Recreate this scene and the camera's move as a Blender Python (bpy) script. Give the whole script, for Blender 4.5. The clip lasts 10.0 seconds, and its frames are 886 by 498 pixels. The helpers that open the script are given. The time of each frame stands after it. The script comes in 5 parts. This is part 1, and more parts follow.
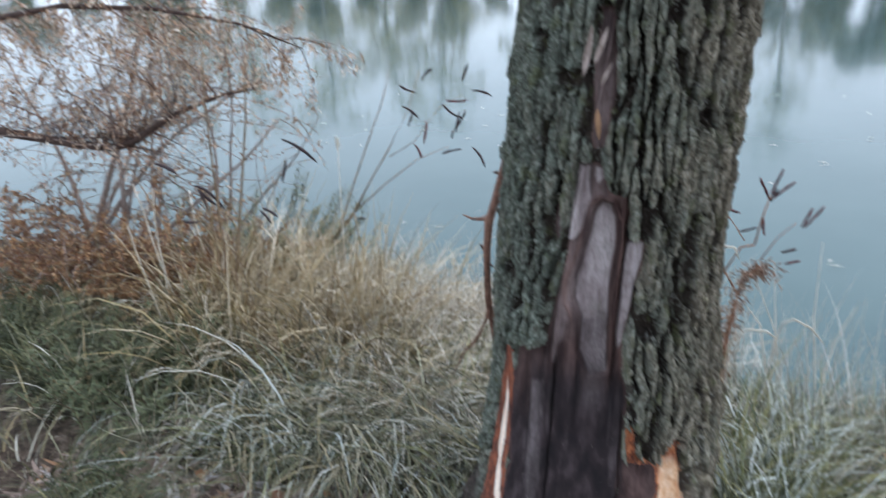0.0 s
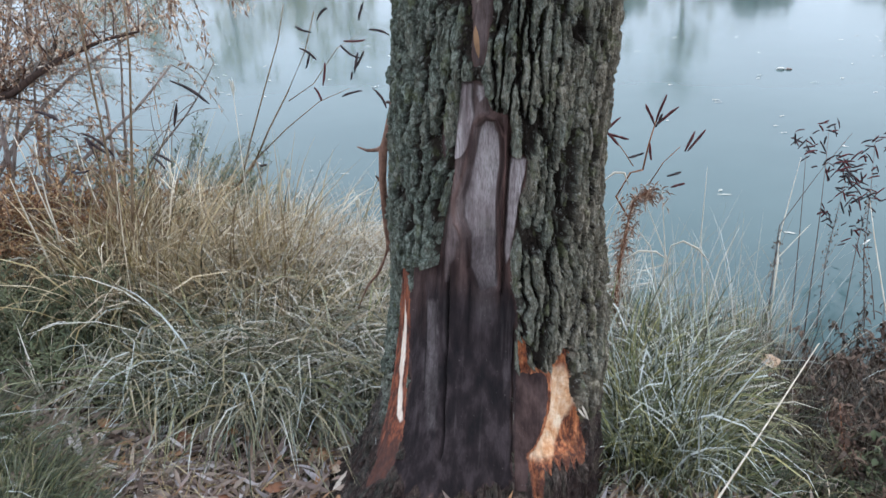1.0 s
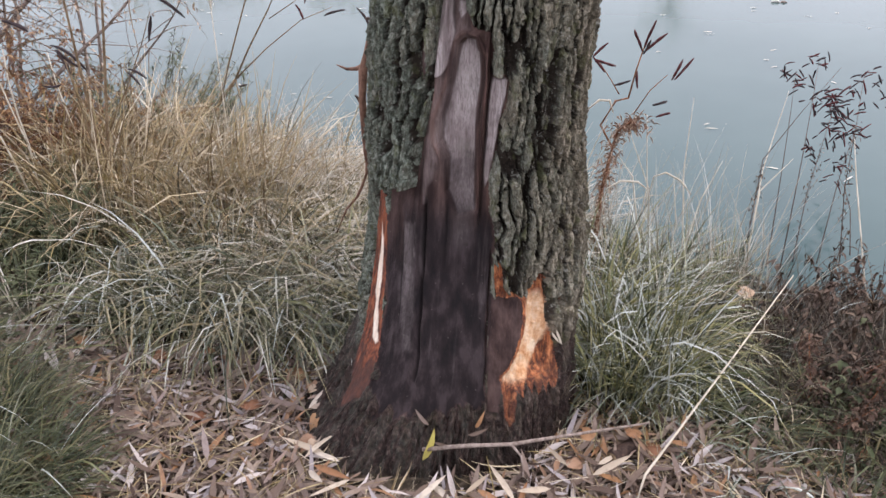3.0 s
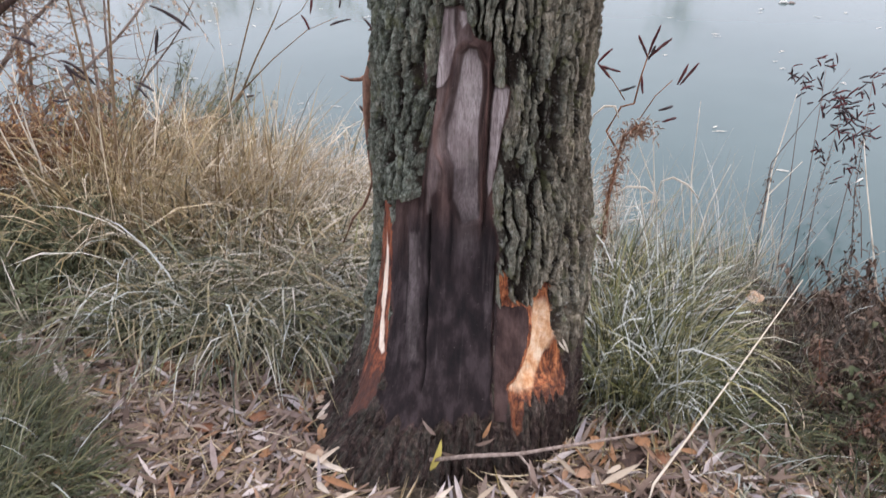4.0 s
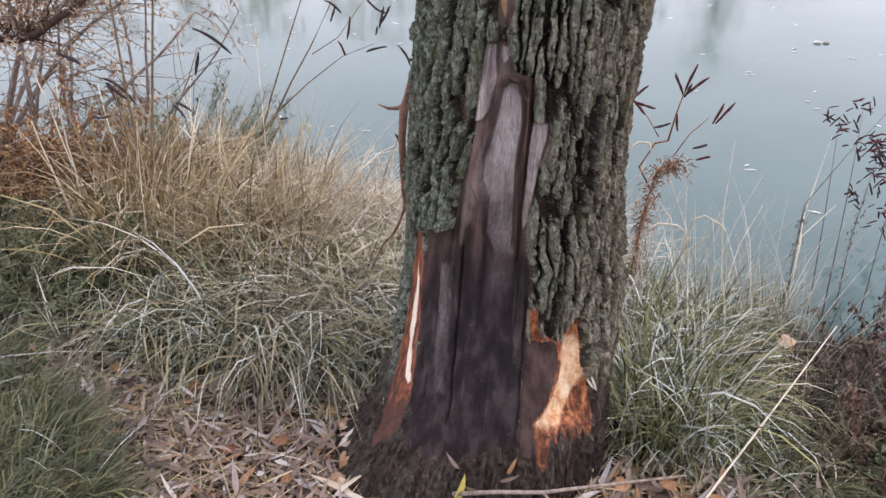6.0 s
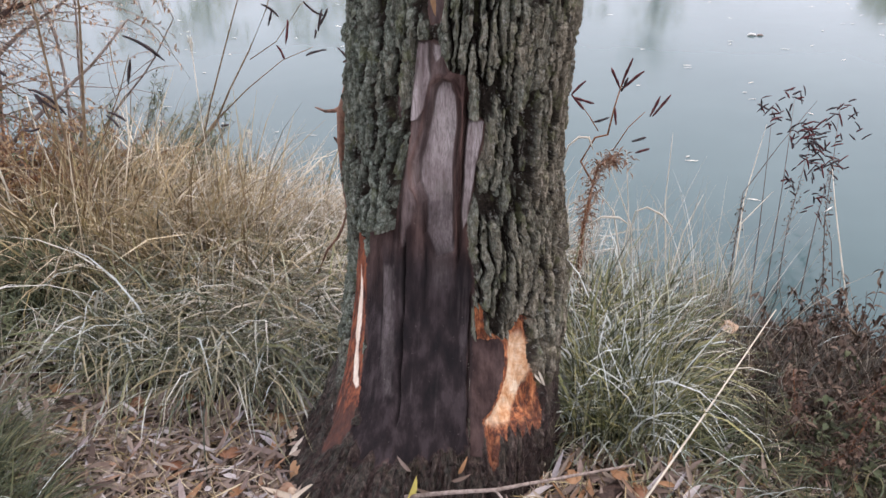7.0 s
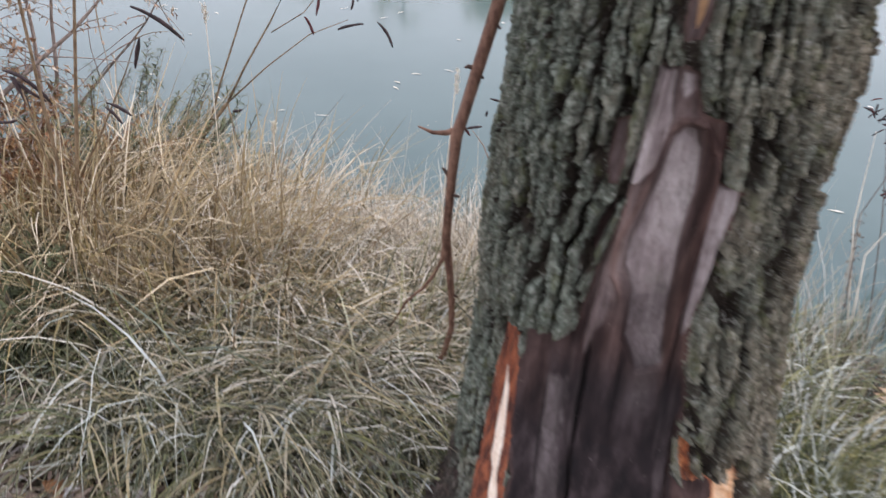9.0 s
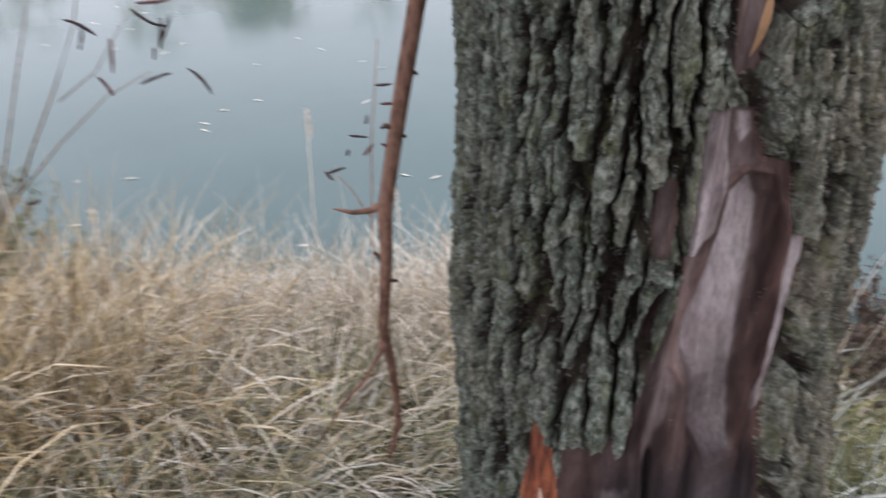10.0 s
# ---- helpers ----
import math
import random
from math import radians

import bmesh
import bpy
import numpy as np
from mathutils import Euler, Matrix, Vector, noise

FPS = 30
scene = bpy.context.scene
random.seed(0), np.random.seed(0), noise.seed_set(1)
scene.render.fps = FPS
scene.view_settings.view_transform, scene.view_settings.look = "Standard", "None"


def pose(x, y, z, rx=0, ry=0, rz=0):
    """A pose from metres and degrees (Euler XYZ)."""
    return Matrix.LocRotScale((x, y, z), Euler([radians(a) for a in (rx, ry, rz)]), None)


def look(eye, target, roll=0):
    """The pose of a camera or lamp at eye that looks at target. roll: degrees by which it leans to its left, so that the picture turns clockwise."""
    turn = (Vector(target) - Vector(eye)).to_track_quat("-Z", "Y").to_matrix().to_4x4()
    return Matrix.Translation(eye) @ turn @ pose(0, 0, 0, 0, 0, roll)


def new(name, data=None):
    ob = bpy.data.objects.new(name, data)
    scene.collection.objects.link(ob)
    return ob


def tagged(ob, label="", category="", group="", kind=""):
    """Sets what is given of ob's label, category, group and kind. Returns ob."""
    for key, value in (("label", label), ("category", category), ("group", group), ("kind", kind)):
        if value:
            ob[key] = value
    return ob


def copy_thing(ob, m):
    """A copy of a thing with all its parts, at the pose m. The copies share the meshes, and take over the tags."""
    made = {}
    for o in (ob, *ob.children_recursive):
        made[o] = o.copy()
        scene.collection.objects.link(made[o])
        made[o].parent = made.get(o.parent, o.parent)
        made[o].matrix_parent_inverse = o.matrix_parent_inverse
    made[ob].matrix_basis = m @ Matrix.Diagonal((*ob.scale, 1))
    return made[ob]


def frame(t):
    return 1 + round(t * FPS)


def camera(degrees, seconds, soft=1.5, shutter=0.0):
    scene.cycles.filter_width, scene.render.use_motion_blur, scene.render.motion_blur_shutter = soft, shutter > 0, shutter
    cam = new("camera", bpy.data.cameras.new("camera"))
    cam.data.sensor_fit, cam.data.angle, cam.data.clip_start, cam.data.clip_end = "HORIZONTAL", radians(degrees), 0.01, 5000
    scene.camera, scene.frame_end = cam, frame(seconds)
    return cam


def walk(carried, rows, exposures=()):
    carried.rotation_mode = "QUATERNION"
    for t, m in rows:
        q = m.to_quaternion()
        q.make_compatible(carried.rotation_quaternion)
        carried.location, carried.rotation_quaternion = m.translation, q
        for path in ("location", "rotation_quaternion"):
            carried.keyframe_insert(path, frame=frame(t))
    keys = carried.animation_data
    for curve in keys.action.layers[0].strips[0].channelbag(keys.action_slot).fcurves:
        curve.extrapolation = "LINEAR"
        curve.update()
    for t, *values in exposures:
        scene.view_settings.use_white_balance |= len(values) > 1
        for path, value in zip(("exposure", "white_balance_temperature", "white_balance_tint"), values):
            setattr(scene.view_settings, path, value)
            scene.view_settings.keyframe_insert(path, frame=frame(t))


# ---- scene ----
cam = camera(62.1, 10.0, 1.5, 0.5)
PATH = [
    (0, (0.094, -1.749, 1.696), (-0.433, -0.083, 0.951), -2.5),
    (0.5, (0.148, -1.762, 1.643), (-0.224, -0.100, 0.800), -2.6),
    (1, (0.179, -1.791, 1.625), (-0.140, -0.125, 0.770), -2.3),
    (1.5, (0.170, -1.800, 1.603), (-0.160, -0.177, 0.672), -1.4),
    (2, (0.186, -1.788, 1.615), (-0.109, -0.148, 0.702), -0.7),
    (2.5, (0.201, -1.778, 1.601), (-0.064, -0.166, 0.631), -0.4),
    (2.7, (0.197, -1.784, 1.593), (-0.066, -0.187, 0.599), -0.1),
    (3.8, (0.211, -1.776, 1.598), (-0.093, -0.200, 0.583), -1.8),
    (4, (0.215, -1.773, 1.603), (-0.085, -0.184, 0.606), -1.7),
    (4.5, (0.221, -1.766, 1.622), (-0.078, -0.148, 0.672), -1.7),
    (5, (0.209, -1.784, 1.622), (-0.110, -0.169, 0.674), -1.0),
    (5.5, (0.183, -1.777, 1.628), (-0.161, -0.162, 0.687), -0.4),
    (5.7, (0.178, -1.774, 1.627), (-0.181, -0.163, 0.686), -0.3),
    (6.8, (0.213, -1.751, 1.585), (-0.080, -0.128, 0.641), -0.5),
    (7, (0.218, -1.751, 1.609), (-0.028, -0.118, 0.670), -0.8),
    (7.5, (0.204, -1.731, 1.613), (-0.078, -0.095, 0.689), 0.0),
    (8, (0.095, -1.674, 1.622), (-0.323, -0.040, 0.685), 0.1),
    (8.5, (-0.135, -1.359, 1.579), (-0.318, 0.293, 0.635), 1.0),
    (9, (-0.327, -1.139, 1.537), (-0.465, 0.458, 0.505), 2.4),
    (9.5, (-0.504, -0.873, 1.520), (-0.530, 0.771, 0.560), -4.5),
    (10, (-0.593, -0.747, 1.515), (-0.261, 0.821, 0.486), -1.5),
]
walk(cam, [(t, look(eye, target, roll)) for t, eye, target, roll in PATH],
     [(0, -0.06, 5850, 4), (1.0, 0, 5900, 4), (1.5, 0, 6250, 8), (2.0, 0, 6540, 12), (2.6, 0.04, 6680, 14), (4.0, 0.12, 6660, 15), (7.5, 0.08, 6650, 15), (8.5, -0.02, 6600, 14), (9.2, 0.10, 6650, 14), (10, 0.08, 6660, 14)])

# ---- light ----
world = bpy.data.worlds.new("overcast_sky")
scene.world = world
world.use_nodes = True
wn, wl = world.node_tree.nodes, world.node_tree.links
wn.clear()
sky = wn.new("ShaderNodeTexSky")
sky.sky_type, sky.sun_disc = "NISHITA", False
sky.sun_elevation, sky.sun_rotation = radians(52), radians(69)
sky.air_density, sky.dust_density = 1.0, 4.0
veil = wn.new("ShaderNodeMix")
veil.data_type = "RGBA"
veil.inputs["Factor"].default_value = 0.9
veil.inputs["B"].default_value = (17.3, 17.8, 20.0, 1)
wl.new(sky.outputs[0], veil.inputs["A"])
wbg = wn.new("ShaderNodeBackground")
wbg.inputs["Strength"].default_value = 0.10
wl.new(veil.outputs["Result"], wbg.inputs["Color"])
wout = wn.new("ShaderNodeOutputWorld")
wl.new(wbg.outputs[0], wout.inputs[0])

sun_data = bpy.data.lights.new("sun", "SUN")
sun_data.energy, sun_data.angle, sun_data.color = 1.3, radians(35), (1.0, 0.88, 0.76)
sun = new("sun", sun_data)
sun.matrix_world = look((6.5, 3.0, 9), (0, 0.5, 0))

# ---- materials ----


class Shade:
    """A node material with short calls for the usual nodes."""

    def __init__(self, name, rough=0.8, spec=0.3):
        self.m = bpy.data.materials.new(name)
        self.m.use_nodes = True
        self.t = self.m.node_tree
        self.b = self.t.nodes["Principled BSDF"]
        self.b.inputs["Roughness"].default_value = rough
        self.b.inputs["Specular IOR Level"].default_value = spec
        self.co = self.t.nodes.new("ShaderNodeTexCoord").outputs["Object"]

    def node(self, kind, **values):
        n = self.t.nodes.new(kind)
        for key, v in values.items():
            n.inputs[key].default_value = v
        return n

    def link(self, a, b):
        self.t.links.new(a, b)
        return self

    def scaled(self, sx, sy, sz):
        n = self.node("ShaderNodeMapping", Scale=(sx, sy, sz))
        self.link(self.co, n.inputs["Vector"])
        return n.outputs[0]

    def noise(self, scale, detail=4.0, rough=0.6, vec=None, distort=0.0):
        n = self.node("ShaderNodeTexNoise", Scale=scale, Detail=detail, Roughness=rough, Distortion=distort)
        self.link(vec or self.co, n.inputs["Vector"])
        return n.outputs["Fac"]

    def ramp(self, fac, stops):
        n = self.t.nodes.new("ShaderNodeValToRGB")
        el = n.color_ramp.elements
        while len(el) < len(stops):
            el.new(0.5)
        for e, (p, c) in zip(el, stops):
            e.position, e.color = p, (*c, 1)
        self.link(fac, n.inputs["Fac"])
        return n.outputs["Color"]

    def range(self, fac, a, b, c=0.0, d=1.0):
        n = self.node("ShaderNodeMapRange")
        for i, v in enumerate((a, b, c, d)):
            n.inputs[i + 1].default_value = v
        self.link(fac, n.inputs[0])
        return n.outputs[0]

    def mix(self, fac, a, b, how="MIX"):
        n = self.t.nodes.new("ShaderNodeMix")
        n.data_type, n.blend_type = "RGBA", how
        for key, v in (("Factor", fac), ("A", a), ("B", b)):
            if isinstance(v, (int, float)):
                n.inputs[key].default_value = v
            elif isinstance(v, tuple):
                n.inputs[key].default_value = (*v, 1)
            else:
                self.link(v, n.inputs[key])
        return n.outputs["Result"]

    def attr(self, name):
        n = self.t.nodes.new("ShaderNodeAttribute")
        n.attribute_name = name
        return n.outputs["Fac"]

    def island(self):
        return self.t.nodes.new("ShaderNodeNewGeometry").outputs["Random Per Island"]

    def one(self):
        return self.t.nodes.new("ShaderNodeObjectInfo").outputs["Random"]

    def bump(self, fac, strength=0.4, dist=0.01):
        n = self.node("ShaderNodeBump", Strength=strength, Distance=dist)
        self.link(fac, n.inputs["Height"])
        self.link(n.outputs[0], self.b.inputs["Normal"])
        return self

    def colour(self, c):
        if isinstance(c, tuple):
            self.b.inputs["Base Color"].default_value = (*c, 1)
        else:
            self.link(c, self.b.inputs["Base Color"])
        return self


def bark_material():
    s = Shade("furrowed_bark", 0.92, 0.15)
    fine = s.noise(150, 5, 0.8)
    mid = s.noise(62, 6, 0.78, s.scaled(1, 1, 0.40))
    outer = s.ramp(mid, [(0.36, (0.050, 0.040, 0.027)), (0.49, (0.19, 0.16, 0.115)), (0.62, (0.44, 0.39, 0.31))])
    outer = s.mix(s.range(fine, 0.42, 0.54), s.mix(0.38, outer, (0.02, 0.018, 0.012)), outer)
    # dark inner bark, with the shade of the furrows painted in as near black
    cleft_shade = s.ramp(fine, [(0.4, (0.011, 0.009, 0.007)), (0.6, (0.040, 0.030, 0.024))])
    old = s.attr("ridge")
    c = s.mix(s.range(old, 0.42, 0.70), cleft_shade, outer)
    c = s.mix(s.range(s.attr("flake"), 0.35, 0.9, 0.0, 0.5), c, (0.070, 0.058, 0.045))
    lichen = s.ramp(s.noise(80, 6, 0.82, s.scaled(1, 1, 0.6)), [(0.40, (0.028, 0.036, 0.028)), (0.50, (0.095, 0.120, 0.098)), (0.62, (0.32, 0.37, 0.32))])
    grown = s.node("ShaderNodeMath")
    grown.operation = "MULTIPLY"
    s.link(s.range(s.attr("shady"), 0.15, 0.9, 0.08, 0.75), grown.inputs[0]).link(s.range(old, 0.32, 0.55), grown.inputs[1])
    c = s.mix(grown.outputs[0], c, lichen)
    spots = s.range(s.noise(60, 3, 0.8), 0.59, 0.66, 0, 0.7)
    c = s.mix(spots, c, (0.32, 0.32, 0.29))
    moss = s.range(s.noise(24, 4, 0.6, s.scaled(1.3, 1, 0.8)), 0.56, 0.66, 0, 0.5)
    c = s.mix(moss, c, (0.115, 0.125, 0.055))
    c = s.mix(s.range(s.attr("base_damp"), 0, 1, 0, 0.85), c, s.ramp(s.noise(85, 6, 0.8, s.scaled(1, 1, 0.22)), [(0.42, (0.009, 0.006, 0.006)), (0.52, (0.040, 0.026, 0.023)), (0.60, (0.070, 0.046, 0.040)), (0.70, (0.22, 0.18, 0.165))]))
    n = s.noise(85, 6, 0.8, s.scaled(1, 1, 0.35))
    s.link(s.range(s.attr("base_damp"), 0, 1, 0.92, 0.45), s.b.inputs["Roughness"])
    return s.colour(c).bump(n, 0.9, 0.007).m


def old_wood_material():
    s = Shade("weathered_heartwood", 0.8, 0.15)
    streak = s.noise(22, 5, 0.6, s.scaled(1, 1, 0.16))
    fibre = s.noise(170, 4, 0.6, s.scaled(1, 1, 0.03))
    dark = s.ramp(streak, [(0.36, (0.011, 0.009, 0.010)), (0.5, (0.022, 0.016, 0.017)), (0.64, (0.050, 0.038, 0.040))])
    pale = s.ramp(streak, [(0.36, (0.19, 0.152, 0.15)), (0.5, (0.36, 0.308, 0.305)), (0.64, (0.50, 0.445, 0.44))])
    pale = s.mix(s.range(s.noise(260, 4, 0.7, s.scaled(1, 1, 0.05)), 0.46, 0.62, 0, 0.6), pale, (0.13, 0.098, 0.095))
    pale = s.mix(s.range(s.noise(16, 5, 0.7), 0.5, 0.68, 0, 0.55), pale, (0.20, 0.185, 0.165))
    c = s.mix(s.attr("pale"), dark, pale)
    c = s.mix(s.range(s.attr("rust"), 0, 1, 0, 0.8), c, s.ramp(streak, [(0.38, (0.045, 0.023, 0.020)), (0.6, (0.165, 0.098, 0.082))]))
    c = s.mix(s.range(s.noise(9, 5, 0.7), 0.5, 0.66, 0, 0.6), c, s.mix(0.55, c, (0.012, 0.009, 0.010)))
    # shade inside the carved grooves, put into the colour as near black
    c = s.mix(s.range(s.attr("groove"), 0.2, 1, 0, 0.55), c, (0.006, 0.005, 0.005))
    c = s.mix(s.range(fibre, 0.5, 0.8, 0, 0.22), c, (0.02, 0.014, 0.013))
    c = s.mix(s.range(s.noise(130, 3), 0.70, 0.74, 0, 0.4), c, (0.30, 0.27, 0.25))
    return s.colour(c).bump(fibre, 0.8, 0.004).m


def gnawed_material():
    s = Shade("fresh_gnawed_wood", 0.62, 0.35)
    streak = s.noise(75, 5, 0.65, s.scaled(1, 1, 0.14))
    rim = s.ramp(streak, [(0.36, (0.060, 0.020, 0.012)), (0.48, (0.32, 0.095, 0.036)), (0.62, (0.60, 0.24, 0.10))])
    core = s.ramp(s.noise(34, 4, 0.6, s.scaled(1, 1, 0.5)), [(0.34, (0.54, 0.26, 0.115)), (0.48, (0.73, 0.47, 0.28)), (0.62, (0.85, 0.68, 0.50))])
    c = s.mix(s.attr("core"), rim, core)
    c = s.mix(s.range(s.noise(110, 3, 0.6, s.scaled(1, 1, 1.8)), 0.55, 0.68, 0, 0.35), c, (0.34, 0.15, 0.06))
    torn = s.mix(s.range(s.noise(60, 6, 0.75, s.scaled(1, 1, 0.10)), 0.47, 0.58, 0, 0.85), c, (0.045, 0.016, 0.011))
    c = s.mix(s.range(s.attr("core"), 0.0, 0.7, 1.0, 0.0), c, torn)
    c = s.mix(s.range(s.attr("foot"), 0, 1, 0, 0.8), c, (0.060, 0.022, 0.015))
    return s.colour(c).bump(s.noise(190, 4, 0.6, s.scaled(1, 1, 2.2)), 0.8, 0.004).m


def strip_material():
    s = Shade("peeled_inner_bark", 0.6, 0.35)
    streak = s.noise(80, 5, 0.6, s.scaled(1, 1, 0.10))
    rim = s.ramp(streak, [(0.38, (0.040, 0.014, 0.010)), (0.5, (0.14, 0.040, 0.021)), (0.64, (0.28, 0.090, 0.042))])
    rim = s.mix(s.range(s.attr("foot"), 0, 0.4, 0, 0.8), rim, (0.050, 0.021, 0.016))
    core = s.ramp(streak, [(0.3, (0.62, 0.47, 0.36)), (0.7, (0.84, 0.76, 0.66))])
    return s.colour(s.mix(s.attr("core"), rim, core)).bump(streak, 0.6, 0.004).m


def blade_material(name, stops, frost=0.25, rough=0.6):
    s = Shade(name, rough, 0.25)
    c = s.ramp(s.island(), stops)
    c = s.mix(s.range(s.noise(30, 4, 0.7), 0.45, 0.75, 0, frost), c, (0.55, 0.60, 0.60))
    c = s.mix(s.range(s.noise(9, 3), 0.5, 0.75, 0, 0.35), c, (0.16, 0.115, 0.06))
    c = s.mix(s.range(s.noise(3.1, 3, 0.6), 0.48, 0.66, 0, 0.35), c, s.mix(0.7, c, (0.34, 0.26, 0.14), "MULTIPLY"))
    return s.colour(c).m


def leaf_material(name, stops, by_island=True, rough=0.65):
    s = Shade(name, rough, 0.3)
    c = s.ramp(s.island() if by_island else s.one(), stops)
    c = s.mix(s.range(s.noise(55, 4, 0.7), 0.5, 0.8, 0, 0.55), c, (0.10, 0.06, 0.04))
    return s.colour(c).bump(s.noise(140, 3), 0.25, 0.003).m


def twig_material(name, a, b, scale=60, rough=0.8):
    s = Shade(name, rough, 0.25)
    n = s.noise(scale, 4, 0.7, s.scaled(1, 1, 0.4))
    return s.colour(s.ramp(n, [(0.38, a), (0.62, b)])).bump(s.noise(scale * 4, 3), 0.5, 0.003).m


def soil_material():
    s = Shade("leafy_soil", 0.95, 0.15)
    n = s.noise(26, 7, 0.75)
    c = s.ramp(n, [(0.38, (0.030, 0.022, 0.018)), (0.5, (0.085, 0.062, 0.050)), (0.62, (0.19, 0.145, 0.115))])
    c = s.mix(s.range(s.noise(1.3, 4), 0.45, 0.7, 0, 0.5), c, (0.055, 0.06, 0.035))
    return s.colour(c).bump(s.noise(70, 6, 0.75), 0.9, 0.02).m


def water_material():
    s = Shade("still_pond_water", 0.08, 0.5)
    s.b.inputs["IOR"].default_value = 1.33
    n = s.noise(0.35, 4, 0.6)
    c = s.ramp(n, [(0.36, (0.061, 0.106, 0.110)), (0.62, (0.079, 0.127, 0.130))])
    return s.colour(c).bump(s.noise(1.1, 3, 0.5), 0.03, 0.05).m


BARK, OLD, GNAW, STRIP = bark_material(), old_wood_material(), gnawed_material(), strip_material()
TAN = blade_material("dry_straw_grass", [(0.0, (0.110, 0.065, 0.026)), (0.25, (0.27, 0.190, 0.092)), (0.5, (0.45, 0.345, 0.195)),
                                         (0.64, (0.25, 0.195, 0.065)), (0.80, (0.60, 0.49, 0.31)), (1.0, (0.76, 0.68, 0.55))], 0.3)
FROST = blade_material("frosted_green_grass", [(0.0, (0.036, 0.036, 0.018)), (0.35, (0.125, 0.112, 0.055)), (0.55, (0.23, 0.20, 0.11)),
                                               (0.70, (0.40, 0.31, 0.165)), (0.84, (0.50, 0.47, 0.38)), (1.0, (0.74, 0.72, 0.65))], 0.3)
OLIVE = blade_material("olive_autumn_grass", [(0.0, (0.032, 0.034, 0.017)), (0.35, (0.110, 0.112, 0.055)), (0.55, (0.20, 0.19, 0.105)), (0.72, (0.35, 0.285, 0.165)), (0.88, (0.42, 0.42, 0.35)), (1.0, (0.68, 0.67, 0.61))], 0.28)
FROSTBLUE = blade_material("hoary_blue_green_grass", [(0.0, (0.032, 0.042, 0.024)), (0.35, (0.085, 0.105, 0.066)), (0.50, (0.20, 0.235, 0.18)), (0.62, (0.29, 0.26, 0.13)), (0.75, (0.38, 0.43, 0.395)), (1.0, (0.64, 0.68, 0.66))], 0.30)
GREEN = blade_material("green_sedge_grass", [(0.0, (0.020, 0.026, 0.009)), (0.36, (0.075, 0.090, 0.025)), (0.56, (0.185, 0.192, 0.072)),
                                             (0.72, (0.34, 0.31, 0.135)), (0.84, (0.42, 0.46, 0.43)), (1.0, (0.72, 0.76, 0.76))], 0.3)
HERBGRASS = blade_material("dark_green_grass", [(0.0, (0.018, 0.026, 0.010)), (0.45, (0.054, 0.070, 0.031)), (0.75, (0.120, 0.128, 0.060)), (0.92, (0.20, 0.175, 0.08)), (1.0, (0.28, 0.29, 0.22))], 0.12)
DEAD = blade_material("dead_brown_stems", [(0.0, (0.014, 0.010, 0.007)), (0.55, (0.042, 0.030, 0.021)), (0.85, (0.11, 0.085, 0.058)), (1.0, (0.30, 0.26, 0.21))], 0.15)
STRAW = blade_material("bleached_stalk", [(0.0, (0.23, 0.175, 0.11)), (0.3, (0.47, 0.40, 0.30)), (0.65, (0.63, 0.575, 0.48)), (1.0, (0.82, 0.78, 0.72))], 0.35)
LITTER_STOPS = [(0.0, (0.060, 0.038, 0.030)), (0.2, (0.20, 0.145, 0.115)), (0.4, (0.34, 0.27, 0.215)), (0.55, (0.16, 0.115, 0.10)),
                (0.70, (0.24, 0.18, 0.15)), (0.78, (0.33, 0.17, 0.075)), (0.86, (0.31, 0.28, 0.29)), (1.0, (0.60, 0.54, 0.51))]
LITTER = leaf_material("dead_willow_leaf", LITTER_STOPS)
LITTER_ONE = leaf_material("dead_willow_leaf_single", LITTER_STOPS, False)
ORANGE_LEAF = leaf_material("orange_dead_leaf", [(0.0, (0.27, 0.125, 0.060)), (1.0, (0.40, 0.25, 0.14))], False)
BROWNRED = leaf_material("red_brown_dead_leaf", [(0.0, (0.16, 0.065, 0.038)), (1.0, (0.30, 0.15, 0.085))], False)
YELLOW_LEAF = leaf_material("yellow_green_leaf", [(0.0, (0.36, 0.34, 0.08)), (1.0, (0.42, 0.36, 0.10))], False)
PALE_DEAD = leaf_material("bleached_dead_leaf", [(0.0, (0.33, 0.265, 0.20)), (0.5, (0.48, 0.40, 0.31)), (1.0, (0.60, 0.53, 0.45))], False)
PALE_LEAF = leaf_material("pale_floating_leaf", [(0.0, (0.62, 0.62, 0.58)), (1.0, (0.75, 0.72, 0.62))], False)
POD = twig_material("dark_withered_leaf", (0.022, 0.017, 0.019), (0.060, 0.042, 0.044))
REDPOD = twig_material("dark_red_withered_leaf", (0.050, 0.014, 0.016), (0.115, 0.035, 0.036))
STALK = twig_material("dry_brown_stalk", (0.13, 0.085, 0.05), (0.26, 0.19, 0.12))
REDSTALK = twig_material("rusty_weed_stalk", (0.17, 0.070, 0.035), (0.30, 0.145, 0.08))
TWIG = twig_material("brown_twig_bark", (0.095, 0.048, 0.034), (0.24, 0.135, 0.095))
GREYTWIG = twig_material("grey_twig_bark", (0.17, 0.130, 0.110), (0.34, 0.28, 0.25))
# far bark: the haze over the pond is painted in as a paler base colour
FARBARK = twig_material("grey_bark_paled_for_mist", (0.30, 0.275, 0.235), (0.42, 0.385, 0.33), 3)
DARKTWIG = twig_material("dark_twig_bark", (0.040, 0.026, 0.022), (0.095, 0.062, 0.05))
